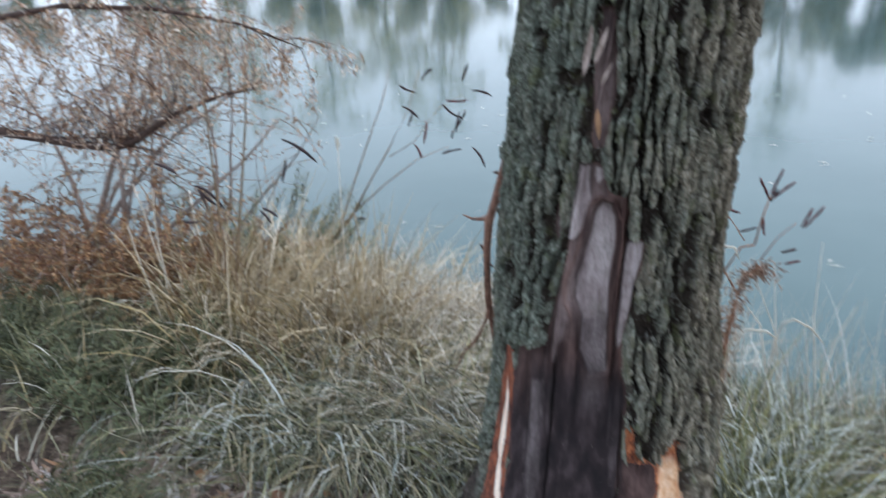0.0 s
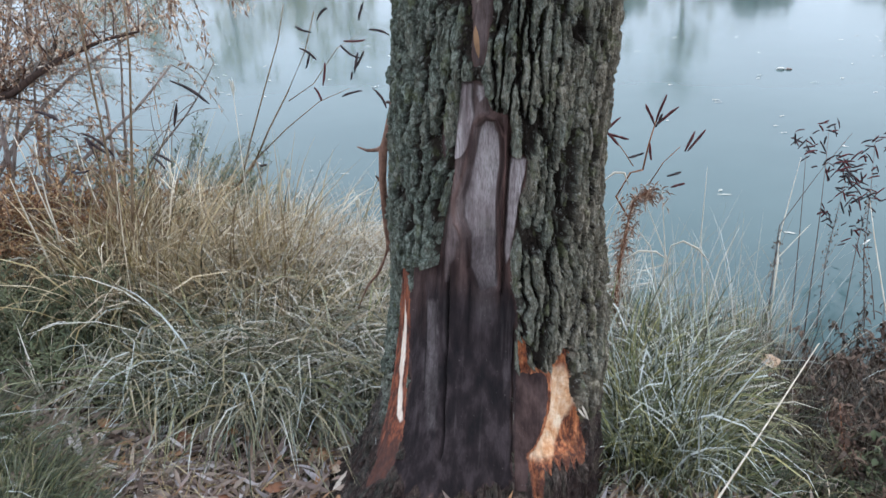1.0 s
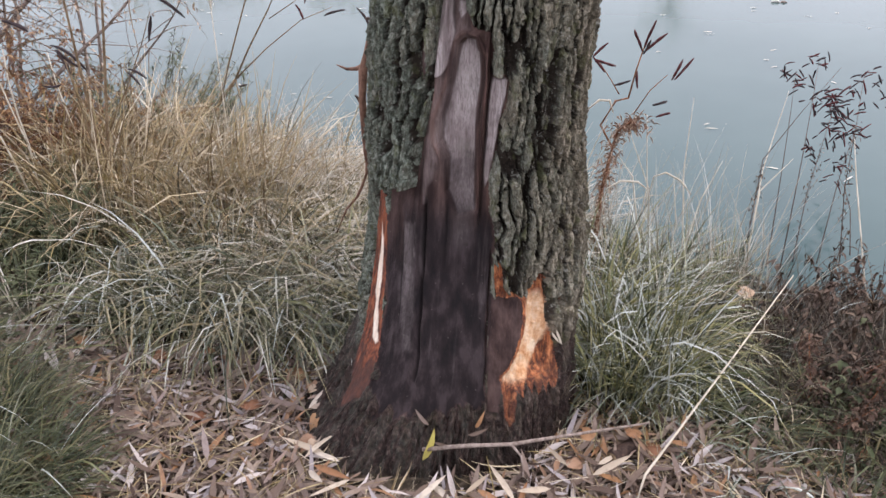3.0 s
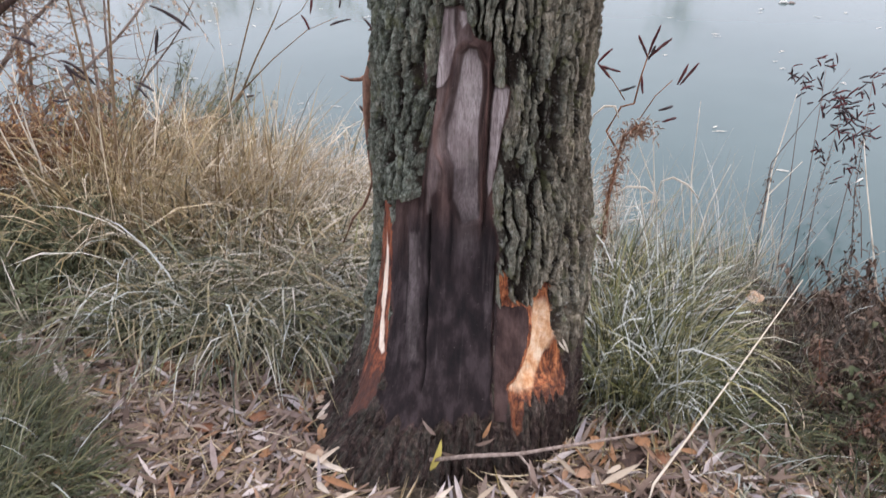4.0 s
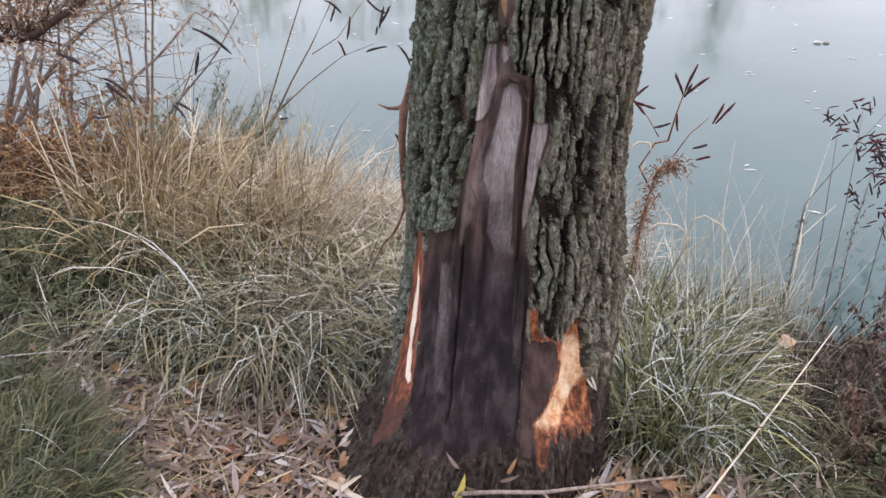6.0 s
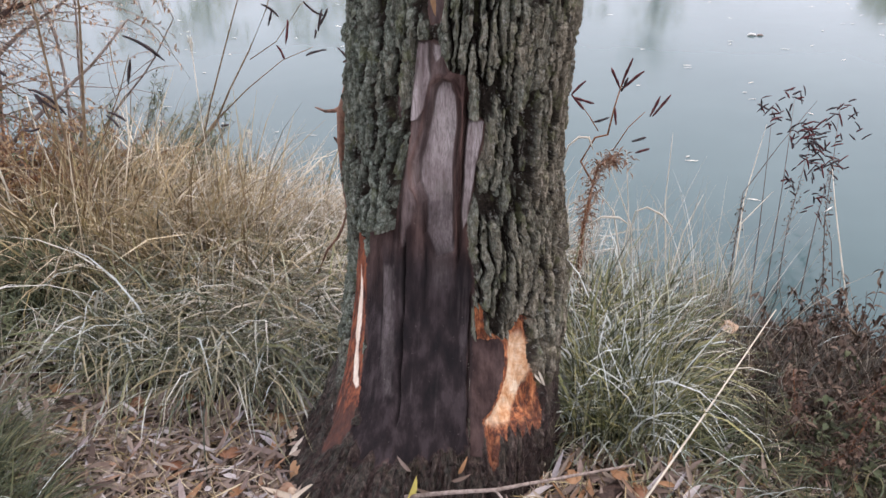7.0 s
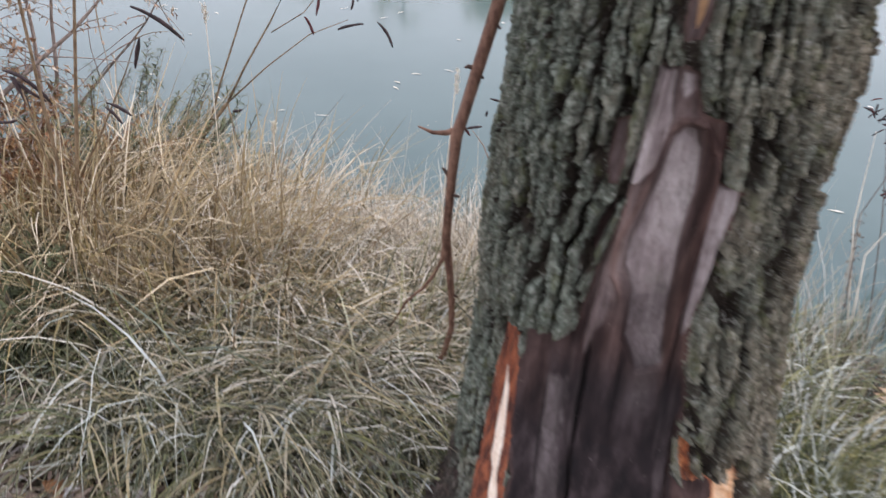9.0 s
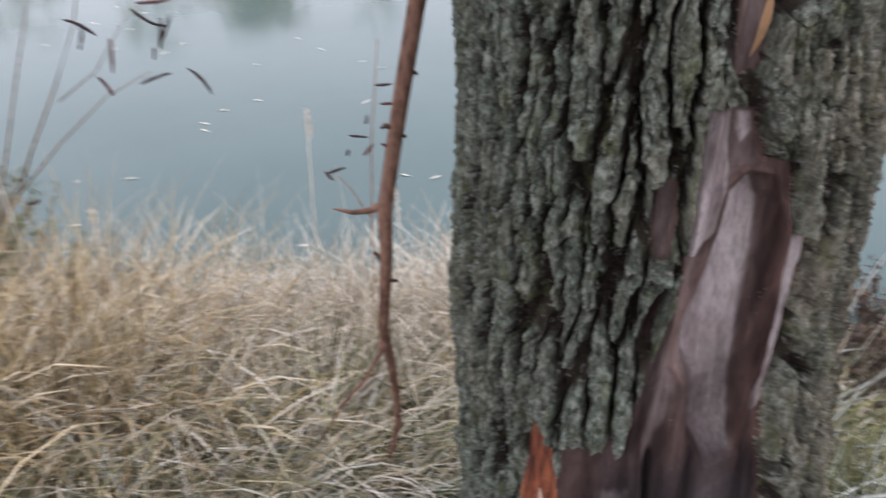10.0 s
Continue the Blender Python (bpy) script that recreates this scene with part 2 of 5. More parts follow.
RUSTLEAF = leaf_material("rusty_shrub_leaf", [(0.0, (0.24, 0.125, 0.075)), (0.4, (0.42, 0.27, 0.17)), (0.75, (0.52, 0.41, 0.31)), (1.0, (0.62, 0.55, 0.46))])
BRAMBLELEAF = leaf_material("red_brown_bramble_leaf", [(0.0, (0.10, 0.042, 0.022)), (0.45, (0.25, 0.120, 0.055)), (0.8, (0.38, 0.23, 0.11)), (1.0, (0.48, 0.36, 0.22))])
HUSK = leaf_material("rusty_seed_husk", [(0.0, (0.20, 0.100, 0.065)), (0.5, (0.36, 0.215, 0.14)), (1.0, (0.52, 0.40, 0.30))])
DOCKHUSK = leaf_material("dock_husk", [(0.0, (0.052, 0.028, 0.020)), (0.6, (0.108, 0.062, 0.043)), (1.0, (0.21, 0.14, 0.10))])
BROWNLEAF = leaf_material("dark_brown_leaf", [(0.0, (0.035, 0.022, 0.016)), (0.6, (0.085, 0.052, 0.036)), (1.0, (0.17, 0.12, 0.085))])
HERB = leaf_material("dull_green_herb_leaf", [(0.0, (0.045, 0.060, 0.030)), (0.6, (0.085, 0.105, 0.050)), (1.0, (0.15, 0.16, 0.085))])
# far willow leaves: autumn yellow, lightened to carry the mist
FARLEAF = leaf_material("mist_paled_autumn_willow", [(0.0, (0.38, 0.34, 0.13)), (0.6, (0.48, 0.42, 0.20)), (1.0, (0.58, 0.52, 0.32))])
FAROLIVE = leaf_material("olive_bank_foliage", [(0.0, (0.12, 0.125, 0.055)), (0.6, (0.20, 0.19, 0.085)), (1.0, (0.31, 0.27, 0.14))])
SOIL, WATER = soil_material(), water_material()

# ---- shapes ----


def hashed(ix, iy, seed):
    h = (ix.astype(np.int64) * 374761393 + iy.astype(np.int64) * 668265263 + seed * 974634777) & 0xFFFFFFFF
    h = ((h ^ (h >> 13)) * 1274126177) & 0xFFFFFFFF
    h = ((h ^ (h >> 16)) * 2246822519) & 0xFFFFFFFF
    return ((h ^ (h >> 15)) & 0xFFFFFF) / float(0xFFFFFF)


def vnoise(x, y, seed):
    ix, iy = np.floor(x), np.floor(y)
    fx, fy = x - ix, y - iy
    fx, fy = fx * fx * (3 - 2 * fx), fy * fy * (3 - 2 * fy)
    a, b = hashed(ix, iy, seed), hashed(ix + 1, iy, seed)
    c, d = hashed(ix, iy + 1, seed), hashed(ix + 1, iy + 1, seed)
    return (a * (1 - fx) + b * fx) * (1 - fy) + (c * (1 - fx) + d * fx) * fy


def fbm(x, y, seed, octaves=4):
    total, amp = 0, 0.5
    for i in range(octaves):
        total = total + amp * vnoise(x * 2 ** i, y * 2 ** i, seed + i)
        amp *= 0.5
    return total


def cells(u, v, seed, angular=0.0):
    """Distance to the nearest and second nearest of jittered points, a random number for the nearest one and its slant."""
    iu, iv = np.floor(u), np.floor(v)
    f1, f2, who = np.full(u.shape, 9.0), np.full(u.shape, 9.0), np.zeros(u.shape)
    slant = np.zeros(u.shape)
    for du in (-1, 0, 1):
        for dv in (-1, 0, 1):
            cu, cv = iu + du, iv + dv
            px, py = cu + hashed(cu, cv, seed), cv + hashed(cu, cv, seed + 7)
            d = np.hypot(px - u, py - v) * (1 - angular) + angular * 0.75 * (np.abs(px - u) + np.abs(py - v))
            near = d < f1
            f2 = np.where(near, f1, np.minimum(f2, d))
            who = np.where(near, hashed(cu, cv, seed + 13), who)
            slant = np.where(near, (u - px) * (hashed(cu, cv, seed + 17) - 0.5) + (v - py) * (hashed(cu, cv, seed + 19) - 0.5), slant)
            f1 = np.where(near, d, f1)
    return f1, f2, who, slant


def smooth(a, b, x):
    t = np.clip((x - a) / (b - a), 0, 1)
    return t * t * (3 - 2 * t)


def inside(poly, u, v):
    """Signed distance to a closed outline, positive inside."""
    best, odd = np.full(u.shape, 9.0), np.zeros(u.shape, bool)
    for (x0, y0), (x1, y1) in zip(poly, poly[1:] + poly[:1]):
        ex, ey = x1 - x0, y1 - y0
        t = np.clip(((u - x0) * ex + (v - y0) * ey) / (ex * ex + ey * ey + 1e-12), 0, 1)
        best = np.minimum(best, np.hypot(u - x0 - t * ex, v - y0 - t * ey))
        if y0 != y1:
            odd ^= ((y0 > v) != (y1 > v)) & (u < x0 + (v - y0) / (y1 - y0) * ex)
    return np.where(odd, best, -best)


def quick_mesh(name, verts, faces, material, attrs=None, flat=False):
    """A mesh from arrays; faces: an array of quads or of triangles."""
    me = bpy.data.meshes.new(name)
    n, k = faces.shape
    me.vertices.add(len(verts))
    me.vertices.foreach_set("co", np.ascontiguousarray(verts, np.float32).ravel())
    me.loops.add(n * k)
    me.loops.foreach_set("vertex_index", np.ascontiguousarray(faces, np.int32).ravel())
    me.polygons.add(n)
    me.polygons.foreach_set("loop_start", np.arange(0, n * k, k, dtype=np.int32))
    me.polygons.foreach_set("use_smooth", np.full(n, not flat))
    for key, values in (attrs or {}).items():
        me.attributes.new(key, "FLOAT", "POINT").data.foreach_set("value", np.ascontiguousarray(values, np.float32))
    me.materials.append(material)
    me.update(calc_edges=True)
    me.validate()
    return me


class Shape:
    """Collects tubes and leaves of one mesh."""

    def __init__(self):
        self.v, self.f = [], []

    def tube(self, points, radii, sides=6):
        points = [Vector(p) for p in points]
        if isinstance(radii, (int, float)):
            radii = [radii] * len(points)
        base = len(self.v)
        for i, p in enumerate(points):
            t = (points[min(i + 1, len(points) - 1)] - points[max(i - 1, 0)]).normalized()
            a = t.cross(Vector((0.31, 0.2, 0.93)) if abs(t.z) < 0.9 else Vector((1, 0.1, 0))).normalized()
            b = t.cross(a)
            for k in range(sides):
                w = 2 * math.pi * k / sides
                self.v.append(tuple(p + (a * math.cos(w) + b * math.sin(w)) * radii[i]))
        for i in range(len(points) - 1):
            for k in range(sides):
                k2 = (k + 1) % sides
                self.f.append((base + i * sides + k, base + i * sides + k2, base + (i + 1) * sides + k2, base + (i + 1) * sides + k))
        self.f.append(tuple(base + k for k in reversed(range(sides))))
        self.f.append(tuple(base + (len(points) - 1) * sides + k for k in range(sides)))
        return self

    def leaf(self, at, along, up, length, width, curl=0.3, fold=0.25, segs=5, widest=0.4):
        """A pointed leaf, folded along its rib and curling over its length."""
        at, along, up = Vector(at), Vector(along).normalized(), Vector(up)
        side = along.cross(up).normalized()
        up = side.cross(along).normalized()
        base = len(self.v)
        for i in range(segs + 1):
            t = i / segs
            w = width * 0.5 * (math.sin(math.pi * t ** (math.log(0.5) / math.log(widest))) ** 0.8 + 0.02)
            a = curl * t * 1.5
            mid = at + along * (length * t * (1 - 0.12 * a * a)) + up * (length * (-0.5 * a * t + 0.02))
            for q, h in ((-1, fold), (0, 0), (1, fold)):
                self.v.append(tuple(mid + side * (w * q) + up * (w * h)))
        for i in range(segs):
            for q in (0, 1):
                j = base + i * 3 + q
                self.f.append((j, j + 1, j + 4, j + 3))
        return self

    def mesh(self, name, material, flat=False):
        me = bpy.data.meshes.new(name)
        me.from_pydata(self.v, [], self.f)
        me.polygons.foreach_set("use_smooth", [not flat] * len(self.f))
        me.materials.append(material)
        me.update()
        return me


def part(name, shape, material, parent, label="", kind=""):
    """One mesh object under a thing or a part."""
    me = shape if isinstance(shape, bpy.types.Mesh) else shape.mesh(name, material)
    ob = new(name, me)
    ob.parent = parent
    return tagged(ob, label, kind=kind)


def thing(name, at, label, category, group="", kind=""):
    ob = new(name)
    ob.location = at
    ob.empty_display_size = 0.1
    return tagged(ob, label, category, group, kind)


rnd = random.Random(5)
rng = np.random.default_rng(11)

# ---- ground and water ----
WATER_Z = -0.42


def shore(x):
    """How far from the tree the bank meets the water."""
    return 1.55 - 0.30 * np.clip(x, -3.5, 2.0) + 0.12 * np.sin(1.7 * x + 0.6)


def ground_z(x, y):
    x, y = np.asarray(x, float), np.asarray(y, float)
    k = (y + 0.25) / (shore(x) + 0.25)
    z = -0.085 - 0.335 * np.clip(k, 0, 1) ** 1.1 - 0.9 * np.clip(k - 1, 0, 1.2) ** 0.9
    far = smooth(82, 96, y) + smooth(70, 90, np.abs(x)) * (y > 0)
    z = z + np.clip(far, 0, 1) * (0.6 - z)
    near = np.exp(-(x ** 2 + y ** 2) / 30.0)
    return z + near * 0.035 * (fbm(x * 3.1 + 40, y * 3.1 + 40, 3) - 0.47) * 2 - 0.06 * np.clip(x - 0.3, 0, 1.2) * (y < 3)


def gz(x, y):
    return float(ground_z(x, y))


def spread(a, b, fine0, fine1, step, coarse):
    left = -np.geomspace(1, fine0 - a + 1, coarse)[::-1] + 1 + fine0
    right = np.geomspace(1, b - fine1 + 1, coarse) - 1 + fine1
    return np.concatenate([left[:-1], np.arange(fine0, fine1, step), right])


gx, gy = np.meshgrid(spread(-900, 900, -4, 3, 0.035, 26), spread(-700, 1400, -2.5, 3, 0.035, 30))
gv = np.stack([gx, gy, ground_z(gx, gy)], -1).reshape(-1, 3)
rows_n, cols_n = gx.shape
ii = (np.arange(rows_n - 1)[:, None] * cols_n + np.arange(cols_n - 1)[None]).ravel()
ground = tagged(new("ground", quick_mesh("ground", gv, np.stack([ii, ii + 1, ii + cols_n + 1, ii + cols_n], 1), SOIL)),
                "dark leaf-strewn soil of a bank sloping to a pond", "ground", kind="structure")
wx, wy = np.meshgrid(np.linspace(-95, 95, 40), np.linspace(0.2, 100, 40))
wv = np.stack([wx, wy, np.full(wx.shape, WATER_Z)], -1).reshape(-1, 3)
ii = (np.arange(39)[:, None] * 40 + np.arange(39)[None]).ravel()
water = tagged(new("water", quick_mesh("water", wv, np.stack([ii, ii + 1, ii + 41, ii + 40], 1), WATER)),
               "still grey-blue pond water with floating leaves", "water", kind="structure")

# ---- the gnawed willow ----
AXIS = [(-0.30, -0.055, 0.010, 0.362), (0.0, -0.050, 0.020, 0.344), (0.2, -0.040, 0.075, 0.326), (0.45, -0.043, 0.180, 0.322),
        (0.75, -0.038, 0.236, 0.320), (1.05, -0.023, 0.268, 0.312), (1.2, -0.014, 0.296, 0.310), (1.7, 0.015, 0.385, 0.30)]


def axis(z):
    zs = [a[0] for a in AXIS]
    return [np.interp(z, zs, [a[i] for a in AXIS]) for i in (1, 2, 3)]


# outlines on the trunk: degrees round it from the front, metres up it
WOUND = [(-16.9, 1.176), (-10.2, 1.175), (-5, 1.166), (-2.8, 1.132), (-0.6, 1.101), (7.2, 1.093), (10.1, 1.052), (9.2, 0.994), (18.2, 0.987),
         (18.3, 0.937), (16, 0.866), (14.6, 0.792), (12.5, 0.725), (14.3, 0.639), (18, 0.558), (17.4, 0.477), (16.9, 0.386), (18, 0.238),
         (19.6, 0.097), (-0.1, 0.082), (-20.2, 0.074), (-35, 0.043), (-43.5, 0.103), (-45.7, 0.227), (-44.6, 0.322), (-47.8, 0.472), (-45.2, 0.655),
         (-34, 0.672), (-26.3, 0.681), (-23.5, 0.76), (-21.4, 0.841), (-18.2, 0.919), (-17.7, 0.981), (-17.1, 1.048)]
CAVITY = [(-11.5, 1.205), (-6.5, 1.21), (-4.0, 1.32), (-5.5, 1.42), (-9.0, 1.53), (-15, 1.52), (-16, 1.40), (-13.5, 1.30)]
INNER = [(16.2, 0.405), (35.1, 0.39), (36.9, 0.356), (37.6, 0.312), (36.8, 0.268), (33.4, 0.219), (30.1, 0.186), (25.4, 0.168), (25.1, 0.084),
         (19.1, 0.089)]
PALE_A = [(-16.6, 1.173), (-11, 1.172), (-10.9, 1.131), (-9.5, 1.091), (-10.2, 1.052), (-11.4, 1.016), (-14.6, 0.986), (-17.3, 0.984),
          (-17.6, 1.034), (-17, 1.102)]
PALE_D = [(-8.8, 1.163), (-5.6, 1.163), (-4.6, 1.139), (-7.2, 1.125), (-8.8, 1.142)]
PALE_M = [(-6.8, 1.059), (-4, 1.073), (-0.3, 1.07), (2.7, 1.039), (4.4, 0.982), (3.7, 0.918), (3.7, 0.843), (4.9, 0.775), (5.6, 0.698), (7.4, 0.636),
          (-2.1, 0.626), (-8.1, 0.686), (-8.4, 0.772), (-12.8, 0.816), (-13.6, 0.876), (-10.1, 0.941), (-8.3, 1.002)]
PALE_B = [(11, 0.986), (18, 0.983), (17.4, 0.938), (15.5, 0.866), (14.1, 0.792), (12.5, 0.725), (10.9, 0.702), (9.5, 0.763), (9.9, 0.854),
          (9.5, 0.926), (10.1, 0.969)]
PALE_C = [(-10.9, 0.974), (-8.4, 0.947), (-11.3, 0.887), (-13.8, 0.833), (-14.8, 0.77), (-16.4, 0.706), (-19, 0.688), (-20.9, 0.638), (-22, 0.684),
          (-19.1, 0.782), (-16.4, 0.86), (-14.8, 0.921)]
FIBRE = [(-26.6, 1.078), (-21.8, 1.089), (-20.5, 1.021), (-21.5, 0.97), (-24.8, 0.967), (-26.6, 1.016)]
HOLLOW = [(-21.2, 0.95), (-19.6, 0.935), (-22.0, 0.89), (-24.2, 0.84), (-26.0, 0.85), (-25.2, 0.90)]
GREY = [(-34.4, 0.559), (-25.6, 0.579), (-24.2, 0.485), (-26.8, 0.416), (-24.2, 0.361), (-24.3, 0.239), (-29.2, 0.215), (-33.2, 0.314),
        (-32.9, 0.437)]
CHEW = [(18.2, 0.49), (20.2, 0.5), (22.7, 0.473), (23.4, 0.426), (25.6, 0.406), (31.6, 0.401), (33.6, 0.406), (35.7, 0.431), (37.7, 0.45),
        (40, 0.456), (42.7, 0.439), (44.8, 0.447), (47.5, 0.421), (46.9, 0.393), (49.2, 0.359), (50.8, 0.296), (54.2, 0.257), (60.1, 0.202),
        (62.3, 0.136), (60.2, 0.093), (55.5, 0.101), (53, 0.126), (51, 0.091), (48.8, 0.143), (46, 0.108), (43.4, 0.151), (41.5, 0.123),
        (38.2, 0.161), (36.3, 0.122), (33.2, 0.143), (32.5, 0.064), (29.9, 0.049), (27.3, 0.085), (25.7, 0.134), (24.2, 0.186), (28.5, 0.202),
        (31.9, 0.236), (34.7, 0.278), (35.9, 0.32), (35.2, 0.366), (33.1, 0.385), (25.8, 0.391), (20.3, 0.397), (18.7, 0.437)]
CHEW_SPOT = [(53.7, 0.368), (58.2, 0.361), (62.2, 0.327), (59.3, 0.317), (54.9, 0.34)]
CHEW_CORE = [(41.4, 0.372), (45, 0.388), (48.5, 0.36), (50.5, 0.325), (52, 0.279), (51.5, 0.24), (47, 0.204), (41, 0.175), (36, 0.166), (30.3, 0.16), (26.2, 0.174),
             (32.2, 0.201), (36.6, 0.232), (40, 0.286), (40.3, 0.337)]
PEEL = [(-53, 0.69), (-48.5, 0.67), (-46, 0.56), (-45.5, 0.44), (-45.5, 0.316), (-44.5, 0.257), (-44.2, 0.215), (-43.5, 0.181), (-43, 0.134), (-44, 0.067),
        (-49.8, 0.037), (-53.1, 0.018), (-55, 0.06), (-58, 0.10), (-62, 0.14), (-64, 0.25), (-62, 0.38), (-59, 0.50), (-55.5, 0.61)]
PEEL_CORE = [(-51.5, 0.53), (-49.5, 0.49), (-49, 0.43), (-49, 0.37), (-50, 0.31), (-48, 0.26), (-45.5, 0.217), (-47.5, 0.205), (-51, 0.215),
             (-52.5, 0.26), (-52.5, 0.31), (-54.5, 0.33), (-54, 0.39), (-52, 0.46)]


def trunk_relief(deg, z):
    """Height over the trunk's mean surface, the region of each place, and colour masks of wood and bark for staining
    and painted crease shade.
    """
    s = np.radians(deg) * 0.322
    ws = s + 0.022 * (fbm(s / 0.13, z / 0.15, 21) - 0.47) * 2 + 0.0065 * (fbm(s / 0.011, z / 0.016, 31) - 0.47) * 2
    wz = z + 0.03 * (fbm(s / 0.05, z / 0.10, 41) - 0.47) * 2 + 0.010 * (fbm(s / 0.010, z / 0.014, 35) - 0.47) * 2
    veins = lambda u0, v0, seed: np.abs(0.66 * vnoise(u0, v0, seed) + 0.34 * vnoise(u0 * 2.1, v0 * 2.1, seed + 1) - 0.5) * 2
    f1, f2, who, _ = cells(ws / 0.029, wz / 0.27, 5, 0.55)
    ridge = smooth(0.07, 0.24, f2 - f1)
    g1, g2, who2, slant = cells(ws / 0.024 + 0.3 * who, wz / 0.075 + 3.0 * who, 9, 0.9)
    crack = np.clip((g2 - g1) / 0.13, 0, 1)
    cross = np.clip(veins(ws / 0.030, wz / 0.026, 13) / 0.12, 0, 1)
    terrace = fbm(ws / 0.013, wz / 0.085, 15, 3) * 7
    terrace = (np.floor(terrace) + smooth(0.0, 0.22, terrace % 1.0)) / 7
    k1, k2, who3, slant3 = cells(ws / 0.0075, wz / 0.026, 19, 0.9)
    chip = np.clip((k2 - k1) / 0.25, 0, 1)
    grain = fbm(s / 0.006, z / 0.014, 51)
    rough = fbm(s / 0.0035, z / 0.008, 61, 3)
    h = ridge * (0.034 + 0.014 * (who - 0.5)) + ridge * (crack * (0.004 + 0.007 * who2) + 0.010 * slant + 0.004 * cross) + (0.3 + 0.7 * ridge) * 0.034 * (terrace - 0.42) \
        + (0.3 + ridge) * (chip * 0.002 * who3 + 0.003 * slant3) + 0.004 * (grain - 0.47) * (0.35 + ridge) + 0.0022 * (rough - 0.45) - 0.021 - 0.012 * smooth(-48, -80, deg) - 0.014 * smooth(-54, -60, deg) * smooth(0.72, 0.60, z) * smooth(0.25, 0.45, z)
    # falls to zero in the furrows, where the bark colour is painted as shaded
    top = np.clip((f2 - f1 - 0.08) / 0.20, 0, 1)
    low = smooth(0.29, 0.12, z + 0.14 * (fbm(s / 0.06, z / 0.1, 71) - 0.5))
    bent = s + 0.03 * (fbm(s / 0.05, z / 0.06, 111) - 0.47)
    shred = 0.062 * (fbm(bent / 0.014, z / 0.11, 113, 5) - 0.42) + 0.004 * chip * who3
    h = h * (1 - low) + shred * low - 0.006 * low * smooth(45, 30, np.abs(deg + 8))
    u = deg
    nz = (fbm(s / 0.018, z / 0.035, 81) - 0.47)
    def field(poly, wobble):
        return inside([(a, b * 178.0) for a, b in poly], u, z * 178.0) * 0.0056 + wobble * nz  # about metres
    wound = np.maximum(np.maximum(field(WOUND, 0.014 + 0.10 * smooth(0.24, 0.10, z)), field(INNER, 0.006)), field(CAVITY, 0.012))
    wound = np.maximum(wound, np.maximum(field(FIBRE, 0.006), field(HOLLOW, 0.008)))
    mid_d = field(PALE_M, 0.006)
    chew, peel = np.maximum(field(CHEW, 0.005), field(CHEW_SPOT, 0.003)), field(PEEL, 0.006 + 0.016 * smooth(0.25, 0.1, z))
    streak = fbm(s / 0.010, z / 0.25, 91)
    wood = -0.020 + 0.005 * (streak - 0.47) - 0.010 * smooth(-22, -14, u) * smooth(20, 14, u) * smooth(0.75, 0.55, z)
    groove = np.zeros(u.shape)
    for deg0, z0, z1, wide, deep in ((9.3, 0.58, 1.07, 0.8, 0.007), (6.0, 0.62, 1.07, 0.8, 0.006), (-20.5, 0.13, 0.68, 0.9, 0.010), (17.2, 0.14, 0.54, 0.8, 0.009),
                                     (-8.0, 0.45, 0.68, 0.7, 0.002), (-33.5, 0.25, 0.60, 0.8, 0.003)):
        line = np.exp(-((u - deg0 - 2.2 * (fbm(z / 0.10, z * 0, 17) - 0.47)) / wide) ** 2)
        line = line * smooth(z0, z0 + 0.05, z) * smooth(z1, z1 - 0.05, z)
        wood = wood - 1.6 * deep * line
        # each carved line also marks where groove shade is painted on the wood
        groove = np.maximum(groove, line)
    wood = wood - 0.030 * smooth(-0.004, 0.010, field(HOLLOW, 0.008)) + 0.002 * (fbm(s / 0.0030, z / 0.06, 96, 3) - 0.44)
    roll = np.exp(-((-mid_d - 0.019) / 0.007) ** 2) * smooth(0.70, 0.80, z) * (0.45 + 0.55 * smooth(-4, 1, u)) * (0.7 + 0.6 * fbm(s / 0.03, z / 0.05, 29))
    wood = wood + 0.017 * roll - 0.028 * smooth(-0.010, 0.002, mid_d) * smooth(0.55, 0.75, z)
    plate = np.maximum(smooth(-0.002, 0.002, field(PALE_A, 0.005)), smooth(-0.002, 0.002, field(PALE_B, 0.005)))
    wood = wood + 0.009 * plate * (0.5 + streak)
    rib = np.exp(-((u - 7.6 - 2.5 * (fbm(z / 0.13, z * 0, 27) - 0.47)) / 1.0) ** 2) * smooth(0.55, 0.75, z) * smooth(1.12, 1.06, z)
    wood = wood + 0.014 * rib + 0.012 * np.exp(-((u + 21 - (z - 0.7) * 16) / 1.6) ** 2) * smooth(0.66, 0.76, z)
    wood = wood + 0.006 * smooth(-22, -24, u) * smooth(0.68, 0.60, z)
    t1, t2, tw, _ = cells(s / 0.011 + 0.4 * z / 0.01, z / 0.0075, 15)
    scoop = -0.020 + 0.005 * t1 - 0.026 * smooth(0.0, 0.035, chew) + 0.010 * (fbm(s / 0.006, z / 0.06, 97) - 0.47) + 0.016 * smooth(0.20, 0.10, z)
    strip = -0.006 + 0.006 * (fbm(s / 0.006, z / 0.09, 99) - 0.47) + 0.002 * t1
    soft = smooth(-0.009, 0.001, wound)
    h = h * (1 - soft) + wood * soft
    soft = smooth(-0.009, 0.001, chew)
    h = h * (1 - soft) + scoop * soft
    soft = smooth(-0.009, 0.001, peel)
    h = h * (1 - soft) + strip * soft
    region = np.where(peel > 0, 3, np.where(chew > 0, 2, np.where(wound > 0, 1, 0)))
    mid0 = np.exp(-((u - 0.5) / 5.0) ** 2)
    mid = smooth(-0.004, 0.003, mid_d)
